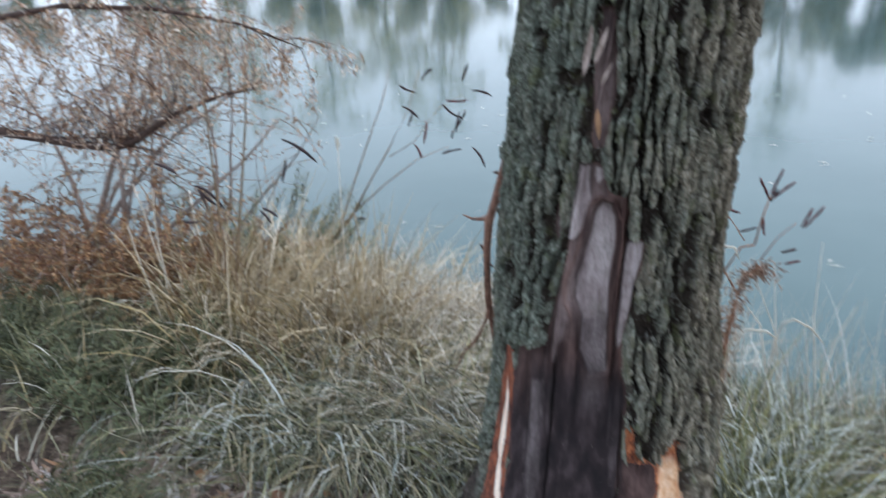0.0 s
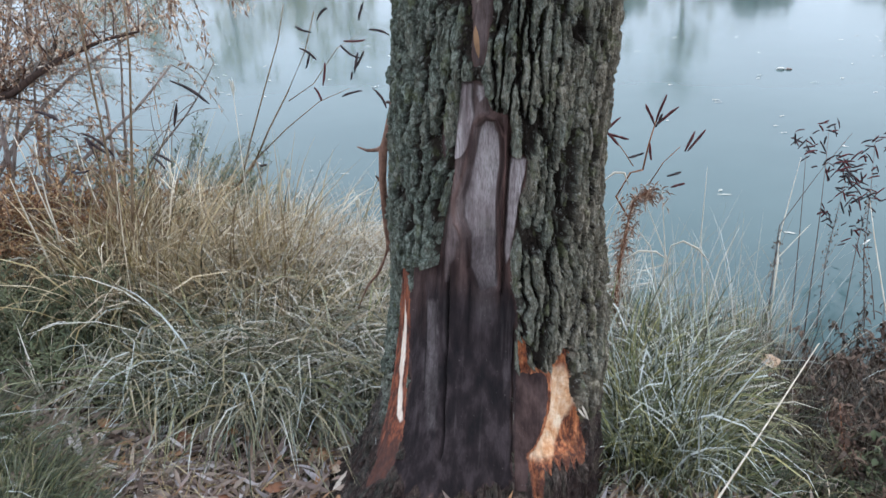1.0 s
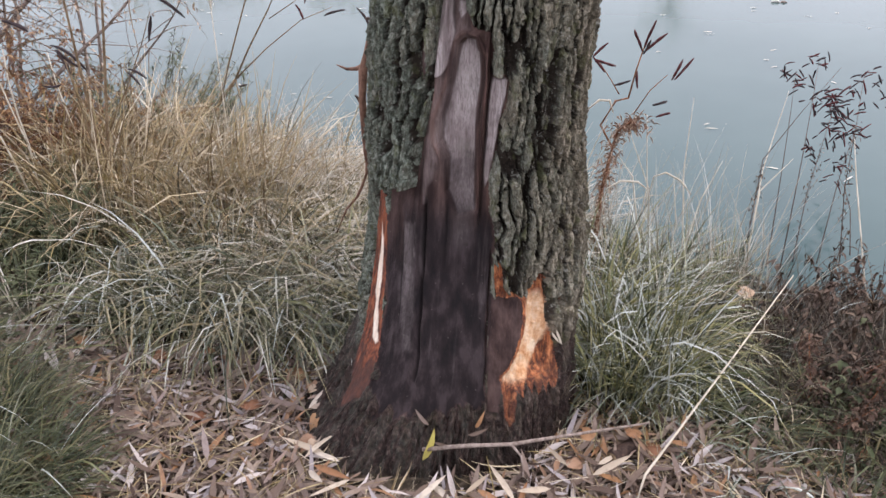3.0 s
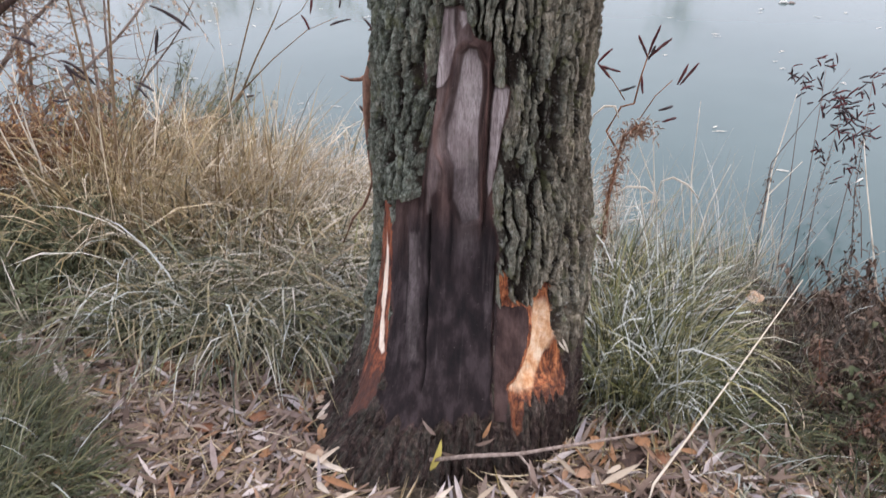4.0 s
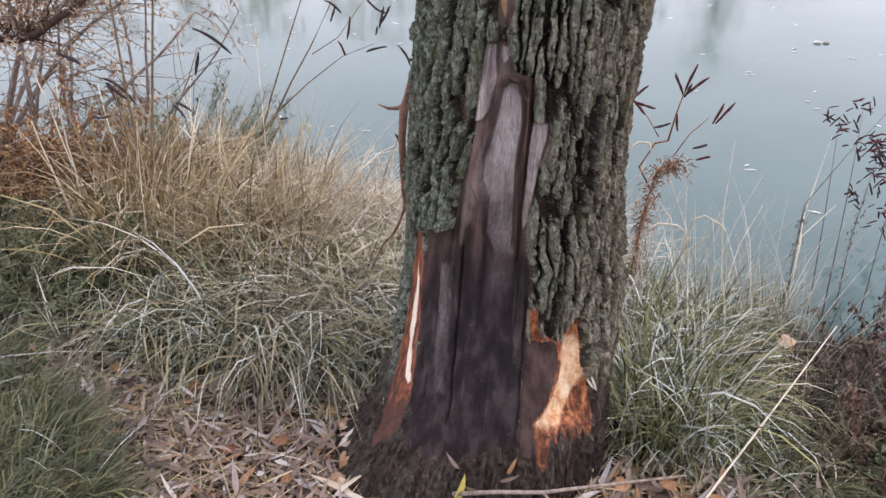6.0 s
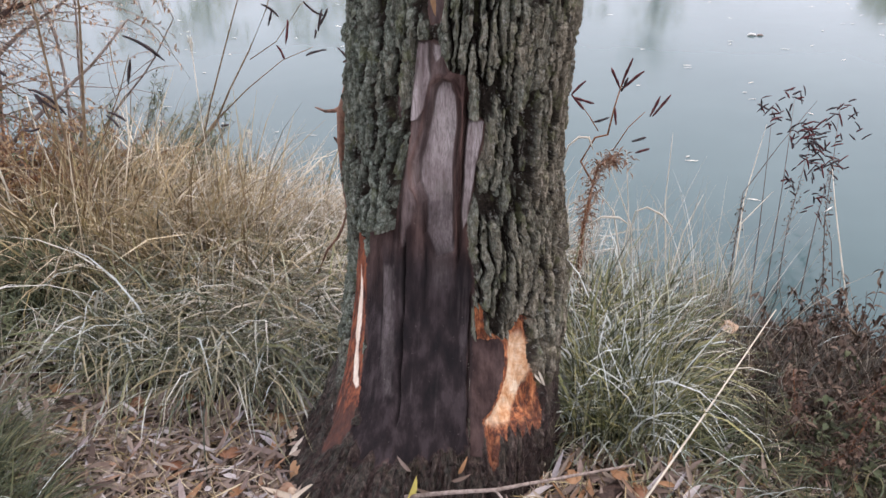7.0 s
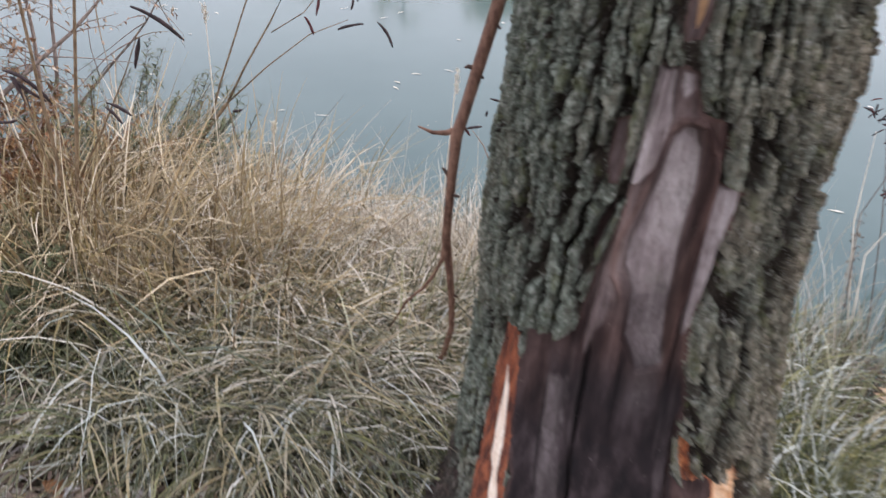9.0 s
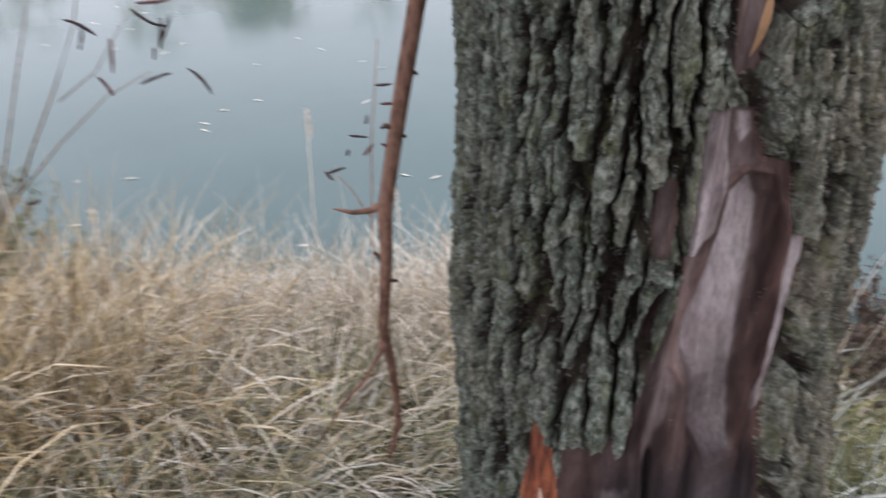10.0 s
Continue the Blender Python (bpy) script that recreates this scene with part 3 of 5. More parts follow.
    side = np.maximum(smooth(-0.004, 0.003, field(PALE_A, 0.004)), smooth(-0.004, 0.003, field(PALE_B, 0.004)))
    side = np.maximum(side, smooth(-0.004, 0.003, field(PALE_D, 0.003)))
    pale = np.maximum(side, 0.95 * mid * (0.12 + 0.44 * smooth(0.60, 0.70, z) + 0.44 * smooth(0.765, 0.795, z + 0.05 * nz)))
    pale = np.maximum(pale, 0.66 * smooth(-0.006, 0.006, field(PALE_C, 0.006)))
    pale = np.maximum(pale, 0.24 * smooth(-0.012, 0.012, field(GREY, 0.040)) * (0.4 + 1.2 * streak))
    pale = np.maximum(pale, 0.42 * smooth(-0.004, 0.004, field(FIBRE, 0.006)))
    pale = np.maximum(pale, 0.16 * mid0 * smooth(0.50, 0.60, z))
    pale = np.maximum(pale, 0.06 * smooth(0.58, 0.72, streak) * smooth(0.10, 0.2, z))
    pale = np.maximum(pale, 0.34 * smooth(0.68, 0.80, z) * smooth(4, 0, u))
    rust = np.clip(rib + roll + smooth(0.010, 0.0, wound) * 0.5, 0, 1) + 0.55 * smooth(0.56, 0.70, z) * (1 - mid) * (1 - side)
    rust = np.maximum(rust, smooth(-30, -37, u) * smooth(0.40, 0.62, z) * 0.5)
    rust = np.clip(np.maximum(rust, 0.5 * smooth(17.5, 19, u)), 0, 1)
    core = np.maximum(smooth(-0.012, 0.008, field(CHEW_CORE, 0.012)), smooth(-0.004, 0.003, field(PEEL_CORE, 0.002)))
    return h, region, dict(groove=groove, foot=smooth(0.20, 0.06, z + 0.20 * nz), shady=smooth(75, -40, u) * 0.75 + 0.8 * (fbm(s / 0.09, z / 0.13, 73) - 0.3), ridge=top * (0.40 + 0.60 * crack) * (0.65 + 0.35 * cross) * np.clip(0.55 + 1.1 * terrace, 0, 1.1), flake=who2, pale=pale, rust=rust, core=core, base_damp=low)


def trunk_point(deg, z, h):
    cx, cy, r = axis(z)
    a = np.radians(deg)
    root = np.exp(-(z + 0.12) / 0.20) * 0.130 * np.exp(-((a + 1.2) / 0.60) ** 2)
    root = (root + np.exp(-(z + 0.12) / 0.12) * (0.062 + 0.018 * np.cos(a * 3 + 2.0) - 0.07 * smooth(0.4, 1.1, a) + 0.11 * np.exp(-((a + 0.65) / 0.45) ** 2))) * (z < 1.0)
    wide = 0.003 * smooth(24, 55, np.abs(deg)) + 0.009 * smooth(-70, -95, deg) + 0.014 * smooth(22, 48, deg) * smooth(0.85, 0.5, z) - 0.026 * smooth(50, 80, deg) * smooth(0.40, 0.75, z)
    rr = r + h - 0.012 + root + wide + 0.012 * np.sin(a * 2 + 0.7 + z * 1.5)
    return np.stack([cx + rr * np.sin(a), cy - rr * np.cos(a), z], -1)


willow = thing("willow_tree", (-0.05, 0.05, 0), "thick willow trunk with furrowed grey-green bark gnawed at its base", "tree")
degs = np.concatenate([np.arange(-108, 108, 0.38), np.linspace(108, 252, 60)[:-1]])
zs = np.concatenate([np.arange(-0.22, -0.06, 0.006), np.arange(-0.06, 1.52, 0.0023), np.arange(1.52, 1.64, 0.01)])
dd, zz = np.meshgrid(degs, zs)
hh, region, colour_masks = trunk_relief(np.where(dd > 180, dd - 360, dd), zz)
tv = trunk_point(np.where(dd > 180, dd - 360, dd), zz, hh).reshape(-1, 3) - np.array([-0.05, 0.05, 0])
nr, nc = dd.shape
ii = (np.arange(nr - 1)[:, None] * nc + np.arange(nc)[None])
jj = (np.arange(nr - 1)[:, None] * nc + (np.arange(nc)[None] + 1) % nc)
tq = np.stack([ii, jj, jj + nc, ii + nc], -1).reshape(-1, 4)
owner = region[:-1].ravel()
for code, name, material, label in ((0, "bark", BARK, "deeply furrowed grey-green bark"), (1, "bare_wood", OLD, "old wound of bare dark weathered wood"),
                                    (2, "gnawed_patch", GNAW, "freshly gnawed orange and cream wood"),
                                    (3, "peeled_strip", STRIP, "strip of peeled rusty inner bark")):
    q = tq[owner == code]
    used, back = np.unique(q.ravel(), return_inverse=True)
    me = quick_mesh(name, tv[used], back.reshape(-1, 4), material, {k: v.ravel()[used] for k, v in colour_masks.items()}, code == 0)
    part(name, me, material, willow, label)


def limb(start, way, length, r0, r1, bend, steps=8, seed=0):
    """Points and radii of a bending branch."""
    q = random.Random(seed)
    p, d = Vector(start), Vector(way).normalized()
    pts, rad = [p.copy()], [r0]
    for i in range(steps):
        d = (d + Vector(bend) / steps + Vector((q.uniform(-1, 1), q.uniform(-1, 1), q.uniform(-1, 1))) * 0.10).normalized()
        p = p + d * (length / steps)
        pts.append(p.copy())
        rad.append(r0 + (r1 - r0) * (i + 1) / steps)
    return pts, rad


upper = Shape().tube([(0.065, 0.315, 1.58), (0.11, 0.42, 2.1), (0.16, 0.52, 2.7), (0.2, 0.60, 3.3)], [0.285, 0.27, 0.25, 0.21], 28)
part("upper_trunk", upper, BARK, willow)
crown = Shape()
q = random.Random(3)
for k in range(5):
    a = k * 1.26 + 0.5
    pts, rad = limb((0.2, 0.6, 3.2), (math.cos(a), math.sin(a), 1.2), 3.2, 0.11, 0.03, (0, 0, -0.2), 8, k)
    part("limb", Shape().tube(pts, rad, 8), BARK, willow)
    for j in range(26):
        b = pts[q.randint(3, 8)]
        fp, fr = limb(b, (q.uniform(-1, 1), q.uniform(-1, 1), 0.4), q.uniform(0.8, 1.8), 0.008, 0.002, (0, 0, -1.6), 6, j + 40 * k)
        crown.tube(fp, fr, 4)
        for p in fp[2:]:
            for _ in range(3):
                crown.leaf(p, (q.uniform(-1, 1), q.uniform(-1, 1), -1), (q.uniform(-1, 1), 0.3, 0.5), 0.09, 0.012, 0.3, 0.2, 2)
part("crown", crown, FARLEAF, willow, "sparse drooping autumn fronds")

# a curled yellow leaf and a splinter caught in the bark
caught = thing("dead_leaf", (-0.062, 0.0, 1.26), "curled orange-yellow leaf caught in bark", "leaf")
part("blade", Shape().leaf((0, -0.012, 0.05), (0.06, 0.03, -1), (0, -1, 0.2), 0.085, 0.013, 0.3, 0.4, 6), ORANGE_LEAF, caught)

sliver = Shape().leaf((0, 0, 0), (0.45, 0.0, 1), (0.4, -1, 0), 0.085, 0.016, 0.1, 0.4, 5)
me = sliver.mesh("splinter", STRAW)
me.transform(Matrix.Translation((0.135, -0.065, 0.80)) @ Matrix.Identity(4))
part("splinter", me, STRAW, willow, "pale loose splinter of bark")

for k, (x, y, z, ln, lean) in enumerate(((0.235, -0.100, 0.285, 0.060, 0.45), (0.245, -0.090, 0.270, 0.045, 0.20), (0.225, -0.105, 0.275, 0.040, 0.75))):
    me = Shape().leaf((0, 0, 0), (lean, -0.1, -1), (0.4, -1, 0.1), ln, 0.007, 0.15, 0.5, 5).mesh("splinter", STRAW)
    me.transform(Matrix.Translation(Vector((x, y, z)) - willow.location))
    part("splinter", me, STRAW, willow, "pale splinter of gnawed wood")

for k, (x, y, z, ln, wide, lean) in enumerate(((-0.10, -0.005, 1.38, 0.12, 0.016, 0.15), (-0.075, -0.01, 1.41, 0.09, 0.013, 0.35), (-0.06, 0.0, 1.36, 0.06, 0.009, 0.5))):
    me = Shape().leaf((0, 0, 0), (lean, 0.25, 1), (0.2, -1, 0.1), ln, wide, 0.15, 0.5, 5).mesh("splinter", GREYTWIG)
    me.transform(Matrix.Translation(Vector((x, y, z)) - willow.location))
    part("splinter", me, GREYTWIG, willow, "grey splinter of broken wood")

# ---- the stick leaning behind the trunk ----
stick = thing("leaning_stick", (-0.45, 0.62, -0.2), "thin reddish-brown stick with short side spurs behind the trunk", "stick")
o = Vector((-0.45, 0.62, -0.2))
main = [(-0.30, 0.565, 1.45), (-0.350, 0.550, 1.20), (-0.391, 0.530, 1.033), (-0.411, 0.516, 0.952), (-0.433, 0.497, 0.862), (-0.446, 0.477, 0.815), (-0.451, 0.463, 0.72),
        (-0.458, 0.490, 0.60), (-0.463, 0.520, 0.50), (-0.452, 0.530, 0.40), (-0.442, 0.555, 0.27), (-0.440, 0.575, 0.15), (-0.460, 0.580, 0.05), (-0.505, 0.595, -0.07), (-0.56, 0.62, -0.22)]
part("stem", Shape().tube([Vector(p) - o for p in main], [0.0165, 0.016, 0.0155, 0.015, 0.0145, 0.0150, 0.0125, 0.0120, 0.0125, 0.0105, 0.0095, 0.009, 0.0085, 0.008, 0.007], 10),
     TWIG, stick)
for pts, rad in (([(-0.443, 0.482, 0.832), (-0.470, 0.485, 0.818), (-0.505, 0.495, 0.812), (-0.541, 0.50, 0.823)], [0.009, 0.007, 0.005, 0.002]),
                 ([(-0.463, 0.520, 0.50), (-0.472, 0.535, 0.42), (-0.500, 0.55, 0.35), (-0.525, 0.565, 0.30), (-0.575, 0.58, 0.235), (-0.632, 0.60, 0.11)],
                  [0.009, 0.0065, 0.0055, 0.005, 0.004, 0.002]),
                 ([(-0.405, 0.52, 0.965), (-0.43, 0.515, 0.975), (-0.437, 0.515, 0.97)], [0.006, 0.005, 0.003]),
                 ([(-0.453, 0.465, 0.70), (-0.470, 0.465, 0.73), (-0.475, 0.465, 0.735)], [0.005, 0.004, 0.003]),
                 ([(-0.448, 0.47, 0.66), (-0.43, 0.47, 0.655)], [0.005, 0.003]),
                 ([(-0.445, 0.55, 0.30), (-0.425, 0.55, 0.285)], [0.004, 0.003]),
                 ([(-0.41, 0.515, 0.96), (-0.392, 0.51, 0.95)], [0.005, 0.003]),
                 ([(-0.38, 0.535, 1.08), (-0.362, 0.53, 1.06)], [0.005, 0.003])):
    part("spur", Shape().tube([Vector(p) - o for p in pts], rad, 7), DARKTWIG if rad[0] < 0.007 else TWIG, stick)

# ---- grass ----


def blade_cloud(roots, length, width, az, e0, e1, segs=5, sway=0.15):
    """Tapering, arching blades as arrays: root places, lengths, widths, headings and the slopes at root and tip."""
    n = len(roots)
    t = np.linspace(0, 1, segs + 1)
    slope = e0[:, None] + (e1 - e0)[:, None] * t[None] ** 1.25
    turn = az[:, None] + (rng.normal(0, sway, n))[:, None] * t[None]
    step = (length / segs)[:, None]
    flat = np.cumsum(np.cos(slope[:, :-1]) * step * np.cos(turn[:, :-1]), 1), np.cumsum(np.cos(slope[:, :-1]) * step * np.sin(turn[:, :-1]), 1)
    zero = np.zeros((n, 1))
    x = roots[:, :1] + np.concatenate([zero, flat[0]], 1)
    y = roots[:, 1:2] + np.concatenate([zero, flat[1]], 1)
    z = roots[:, 2:3] + np.concatenate([zero, np.cumsum(np.sin(slope[:, :-1]) * step, 1)], 1)
    low = np.maximum(ground_z(x, y), WATER_Z) + 0.004
    z = np.where(t[None] > 0.2, np.maximum(z, low + 0.02 * t[None]), z)
    tw = turn + math.pi / 2 + rng.normal(0, 0.5, n)[:, None]
    w = width[:, None] * 0.5 * np.clip((1 - t[None]) ** 0.6, 0.06, 1) * np.clip(0.6 + 2 * t[None], 0, 1)
    tip = rng.uniform(-0.5, 0.5, n)[:, None] * w
    a = np.stack([x - np.cos(tw) * w, y - np.sin(tw) * w, z - tip], -1)
    b = np.stack([x + np.cos(tw) * w, y + np.sin(tw) * w, z + tip], -1)
    v = np.stack([a, b], 2).reshape(n, -1, 3)
    k = 2 * np.arange(segs)
    f = np.stack([k, k + 1, k + 3, k + 2], 1)[None] + (np.arange(n) * 2 * (segs + 1))[:, None, None]
    return v.reshape(-1, 3), f.reshape(-1, 4)


def off_trunk(x, y, r=0.40):
    return np.hypot(x + 0.045, y - 0.03) > r


def off_root(x, y):
    """Clear of the broad root in front."""
    return np.hypot(x + 0.17, y + 0.11) > 0.36


def tussocks(name, centres, per, length, width, e0, e1, radius, material, label, lean=(0, 0), spread_az=math.pi):
    """Clumps of arching grass as one mass."""
    xs, ys, ls, azs, e1s = [], [], [], [], []
    for cx, cy, size in centres:
        m = int(1.3 * per * size)
        a = rng.uniform(-math.pi, math.pi, m)
        r = radius * size * np.sqrt(rng.uniform(0, 1, m))
        xs.append(cx + r * np.cos(a))
        ys.append(cy + r * np.sin(a))
        own = rng.normal(0, 0.65, 2)
        heading = np.arctan2(np.sin(a) + lean[1] + own[1], np.cos(a) + lean[0] + own[0]) + rng.normal(0, 0.60, m) * spread_az / math.pi
        azs.append(heading)
        ls.append(length * size ** 0.5 * rng.uniform(0.35, 1.2, m))
        e1s.append(rng.normal(e1, 0.6, m))
    x, y, ln, az, ee = map(np.concatenate, (xs, ys, ls, azs, e1s))
    keep = off_trunk(x, y)
    x, y, ln, az, ee = x[keep], y[keep], ln[keep], az[keep], ee[keep]
    roots = np.stack([x, y, ground_z(x, y) - 0.01], -1)
    n = len(x)
    v, f = blade_cloud(roots, ln, width * (0.48 + 0.85 * rng.uniform(0, 1, n) ** 1.6), az, np.clip(rng.normal(e0, 0.28, n), 0.3, 1.57), ee)
    return tagged(new(name, quick_mesh(name, v, f, material)), label, "grass", kind="stuff")


def scatter(n, x0, x1, y0, y1, s0=0.7, s1=1.2, test=None):
    out = []
    while len(out) < n:
        x, y = rng.uniform(x0, x1), rng.uniform(y0, y1)
        if off_trunk(x, y, 0.45) and y < shore(x) - 0.02 and (test is None or test(x, y)):
            out.append((x, y, rng.uniform(s0, s1)))
    return out


def litter_edge(x):
    return float(np.interp(x, [-1.9, -1.4, -1.05, -0.8, -0.5, -0.2], [0.10, 0.10, 0.03, 0.09, 0.20, 0.26]))


litter_zone = lambda x, y: y < litter_edge(x) and x < 0.1
straw_zone = lambda x, y: y > 0.60 - 0.22 * (x + 0.8) and not (x < -2.2 and y > 1.25) and not (x < -1.85 and y < 1.15)
frost_zone = lambda x, y: not litter_zone(x, y - 0.16) and math.hypot(x + 2.05, y - 0.55) > 0.55
tussocks("dry_grass", scatter(36, -2.35, -0.95, 0.75, 2.3, 0.6, 1.4, straw_zone), 85, 0.74, 0.0105, 1.32, -0.1, 0.15, TAN,
         "tall straw-coloured dead grass arching over", lean=(0.9, -0.5))
tussocks("dry_grass", scatter(34, -3.2, -0.6, 0.70, 2.2, 0.6, 1.2, straw_zone), 46, 0.58, 0.0100, 1.2, -0.1, 0.22, FROST,
         "grey-green blades among the dead grass", lean=(0.9, -0.5))
tussocks("dry_grass", scatter(30, -3.3, -1.85, 0.45, 1.2, 0.6, 1.3), 90, 0.38, 0.008, 1.1, -0.6, 0.15, HERBGRASS,
         "dark green grass below the brambles", lean=(0.2, -0.4))
tussocks("dry_grass", scatter(30, -1.5, 0.3, 1.0, 2.0), 80, 0.56, 0.0085, 1.3, -0.1, 0.15, STRAW,
         "pale dead grass at the edge of the water", lean=(0.2, -0.2))
tussocks("frosty_grass", scatter(28, -2.0, -0.3, 0.10, 1.0, 0.6, 1.4, frost_zone), 70, 0.55, 0.0098, 1.05, -0.9, 0.14, OLIVE,
         "drooping grey-green grass touched with frost", lean=(1.0, -0.6))
tussocks("frosty_grass", scatter(24, -2.0, -0.3, 0.20, 1.1, 0.5, 1.2, frost_zone), 34, 0.62, 0.0095, 1.0, -0.7, 0.16, GREEN,
         "green blades fallen over the pale grass", lean=(1.1, -0.4))
tussocks("frosty_grass", scatter(30, -2.1, -0.3, 0.10, 1.1, 0.5, 1.2, frost_zone), 110, 0.34, 0.0080, 1.1, -0.6, 0.14, HERBGRASS,
         "short dark green grass under the dead blades", lean=(0.3, -0.3))
tussocks("frosty_grass", scatter(44, -1.35, 0.2, 0.50, 1.75, 0.6, 1.3), 62, 0.46, 0.0092, 1.0, -0.9, 0.14, STRAW,
         "bleached pale grass lying over the bank", lean=(0.4, -0.3))
tussocks("frosty_grass", scatter(24, -1.3, 0.1, 0.35, 1.5, 0.6, 1.2), 44, 0.52, 0.0105, 1.1, -0.8, 0.14, FROST,
         "broad frosted blades over the bleached grass", lean=(0.5, -0.3))
tussocks("frosty_grass", scatter(30, -1.0, -0.32, 0.40, 1.35, 0.6, 1.2), 66, 0.46, 0.0100, 1.1, -0.7, 0.13, STRAW,
         "bleached grass beside the trunk", lean=(0.2, -0.3))
tussocks("frosty_grass", scatter(16, -1.0, -0.42, 0.35, 1.05, 0.6, 1.2), 52, 0.48, 0.0110, 1.1, -0.8, 0.13, FROST,
         "frosted blades curling over beside the trunk", lean=(0.3, -0.4))
tussocks("frosty_grass", scatter(10, -1.0, -0.42, 0.35, 1.0, 0.6, 1.2), 34, 0.46, 0.0105, 1.1, -0.7, 0.13, GREEN,
         "yellow-green blades beside the trunk", lean=(0.3, -0.4))
tussocks("frosty_grass", scatter(34, -1.05, 0.1, 0.85, 1.8, 0.6, 1.2), 52, 0.50, 0.0092, 1.40, 0.15, 0.12, STRAW,
         "bleached grass rimmed with frost above the water", lean=(0.2, -0.3))
tussocks("frosty_grass", scatter(26, -1.15, 0.0, 0.45, 1.6, 0.6, 1.2), 40, 0.44, 0.0105, 1.1, -0.9, 0.13, FROSTBLUE,
         "hoary blue-green blades over the bleached grass", lean=(0.3, -0.4))
tussocks("frosty_grass", [(-1.05, 0.40, 1.3), (-1.32, 0.46, 1.3), (-0.82, 0.36, 1.1), (-1.55, 0.55, 1.2), (-0.62, 0.42, 1.1), (-1.20, 0.62, 1.3), (-0.9, 0.6, 1.2)], 26, 0.52, 0.0100, 1.15, -1.2, 0.11, FROSTBLUE,
         "combed-over hoary tussocks drooping on the litter", lean=(0.5, -1.2), spread_az=2.0)
tussocks("sedge", scatter(22, 0.33, 0.85, 0.05, 1.25, 0.6, 1.3), 34, 0.44, 0.0092, 1.15, -0.9, 0.11, FROSTBLUE,
         "arching hoary blue-green sedge", lean=(0.2, -0.3))
tussocks("sedge", scatter(5, 0.9, 1.8, -0.1, 1.0, 0.6, 1.2), 20, 0.36, 0.0100, 1.0, -0.6, 0.14, FROSTBLUE, "hoary blades among the dead herbs", lean=(-0.5, -0.2))
tussocks("sedge", scatter(24, 0.33, 0.80, 0.02, 1.2, 0.6, 1.4), 52, 0.46, 0.0105, 1.3, -0.45, 0.10, GREEN,
         "arching green sedge with frosted blades", lean=(0.2, -0.3))
tussocks("sedge", scatter(26, 0.33, 0.95, 0.02, 1.2, 0.6, 1.2), 60, 0.30, 0.008, 1.1, -0.5, 0.13, HERBGRASS,
         "short dark grass under the sedge", lean=(0.2, -0.3))
tussocks("sedge", scatter(8, 0.33, 0.85, 0.35, 1.25, 0.6, 1.2), 30, 0.46, 0.0090, 1.1, -0.8, 0.12, FROST, "arching frosted pale grass", lean=(0.3, -0.2))
tussocks("sedge", scatter(6, 0.95, 1.9, -0.1, 1.1, 0.6, 1.2), 16, 0.38, 0.0095, 1.0, -0.6, 0.14, FROST, "sparse frosted grass among dead herbs", lean=(-0.5, -0.2))
TUFT = [(-1.36, -0.48, 1.1), (-1.50, -0.34, 1.2), (-1.24, -0.64, 1.1), (-1.70, -0.20, 1.1), (-1.48, -0.66, 1.2), (-1.66, -0.44, 1.2), (-1.30, -0.82, 1.2), (-1.14, -0.56, 0.8), (-1.85, -0.08, 1.1)]
tussocks("sedge", TUFT, 300, 0.27, 0.0062, 0.95, -0.4, 0.12, HERBGRASS, "low dark green grass tuft beside the leaf litter", lean=(0.8, 0.1))
tussocks("sedge", TUFT, 12, 0.33, 0.0060, 0.95, -0.5, 0.12, GREEN, "green blades arching out of the low tuft", lean=(0.9, 0.1))
tussocks("dry_grass", [(-1.66, 0.20, 0.9), (-1.60, 0.26, 0.8), (-1.78, 0.22, 0.9)], 22, 0.30, 0.0085, 1.05, 0.75, 0.05, STRAW, "stiff bunch of bleached straw behind the litter", lean=(1.4, 0.5), spread_az=1.0)
tussocks("sedge", [(1.02, 1.28, 1.0), (1.08, 1.30, 1.1), (0.98, 1.22, 0.9)], 60, 0.34, 0.007, 1.45, 0.6, 0.07, GREEN, "upright yellow-green tuft at the water's edge")
tussocks("dead_stems", scatter(48, 0.92, 2.1, 0.0, 1.10, 0.7, 1.3), 95, 0.34, 0.0055, 0.9, 0.2, 0.15, DEAD, "tangle of dark dead stems on the bank")
tussocks("sedge", scatter(5, 0.60, 0.85, -0.25, 0.30, 0.6, 1.0), 30, 0.30, 0.0085, 1.1, -0.7, 0.12, FROSTBLUE, "hoary grass in front of the dead herbs", lean=(0.3, -0.3))
tussocks("sedge", scatter(16, 0.80, 1.7, -0.30, 0.35, 0.6, 1.2), 60, 0.26, 0.0085, 1.1, -0.6, 0.12, HERBGRASS, "dark green grass in front of the dead herbs", lean=(-0.3, -0.3))
tussocks("sedge", scatter(13, 0.36, 0.64, -0.02, 0.40, 0.6, 1.1), 50, 0.40, 0.0085, 1.45, 0.3, 0.07, GREEN, "upright yellow-green blades beside the trunk", lean=(0.2, -0.1))
tussocks("dead_stems", scatter(16, 0.4, 1.05, 0.25, 1.2, 0.7, 1.3), 40, 0.36, 0.0055, 1.0, 0.2, 0.15, DEAD, "dark dead stems among the sedge")
tussocks("rough_grass", scatter(30, 1.9, 3.4, -0.8, 1.0) + scatter(40, -4, -2.2, -1.8, 0.8) + scatter(26, -4.6, -2.9, 0.5, 1.5) + scatter(24, -2, 2, -2.4, -1.2), 70, 0.34, 0.008, 1.1, -0.4, 0.2,
         FROST, "rough autumn grass on the bank")
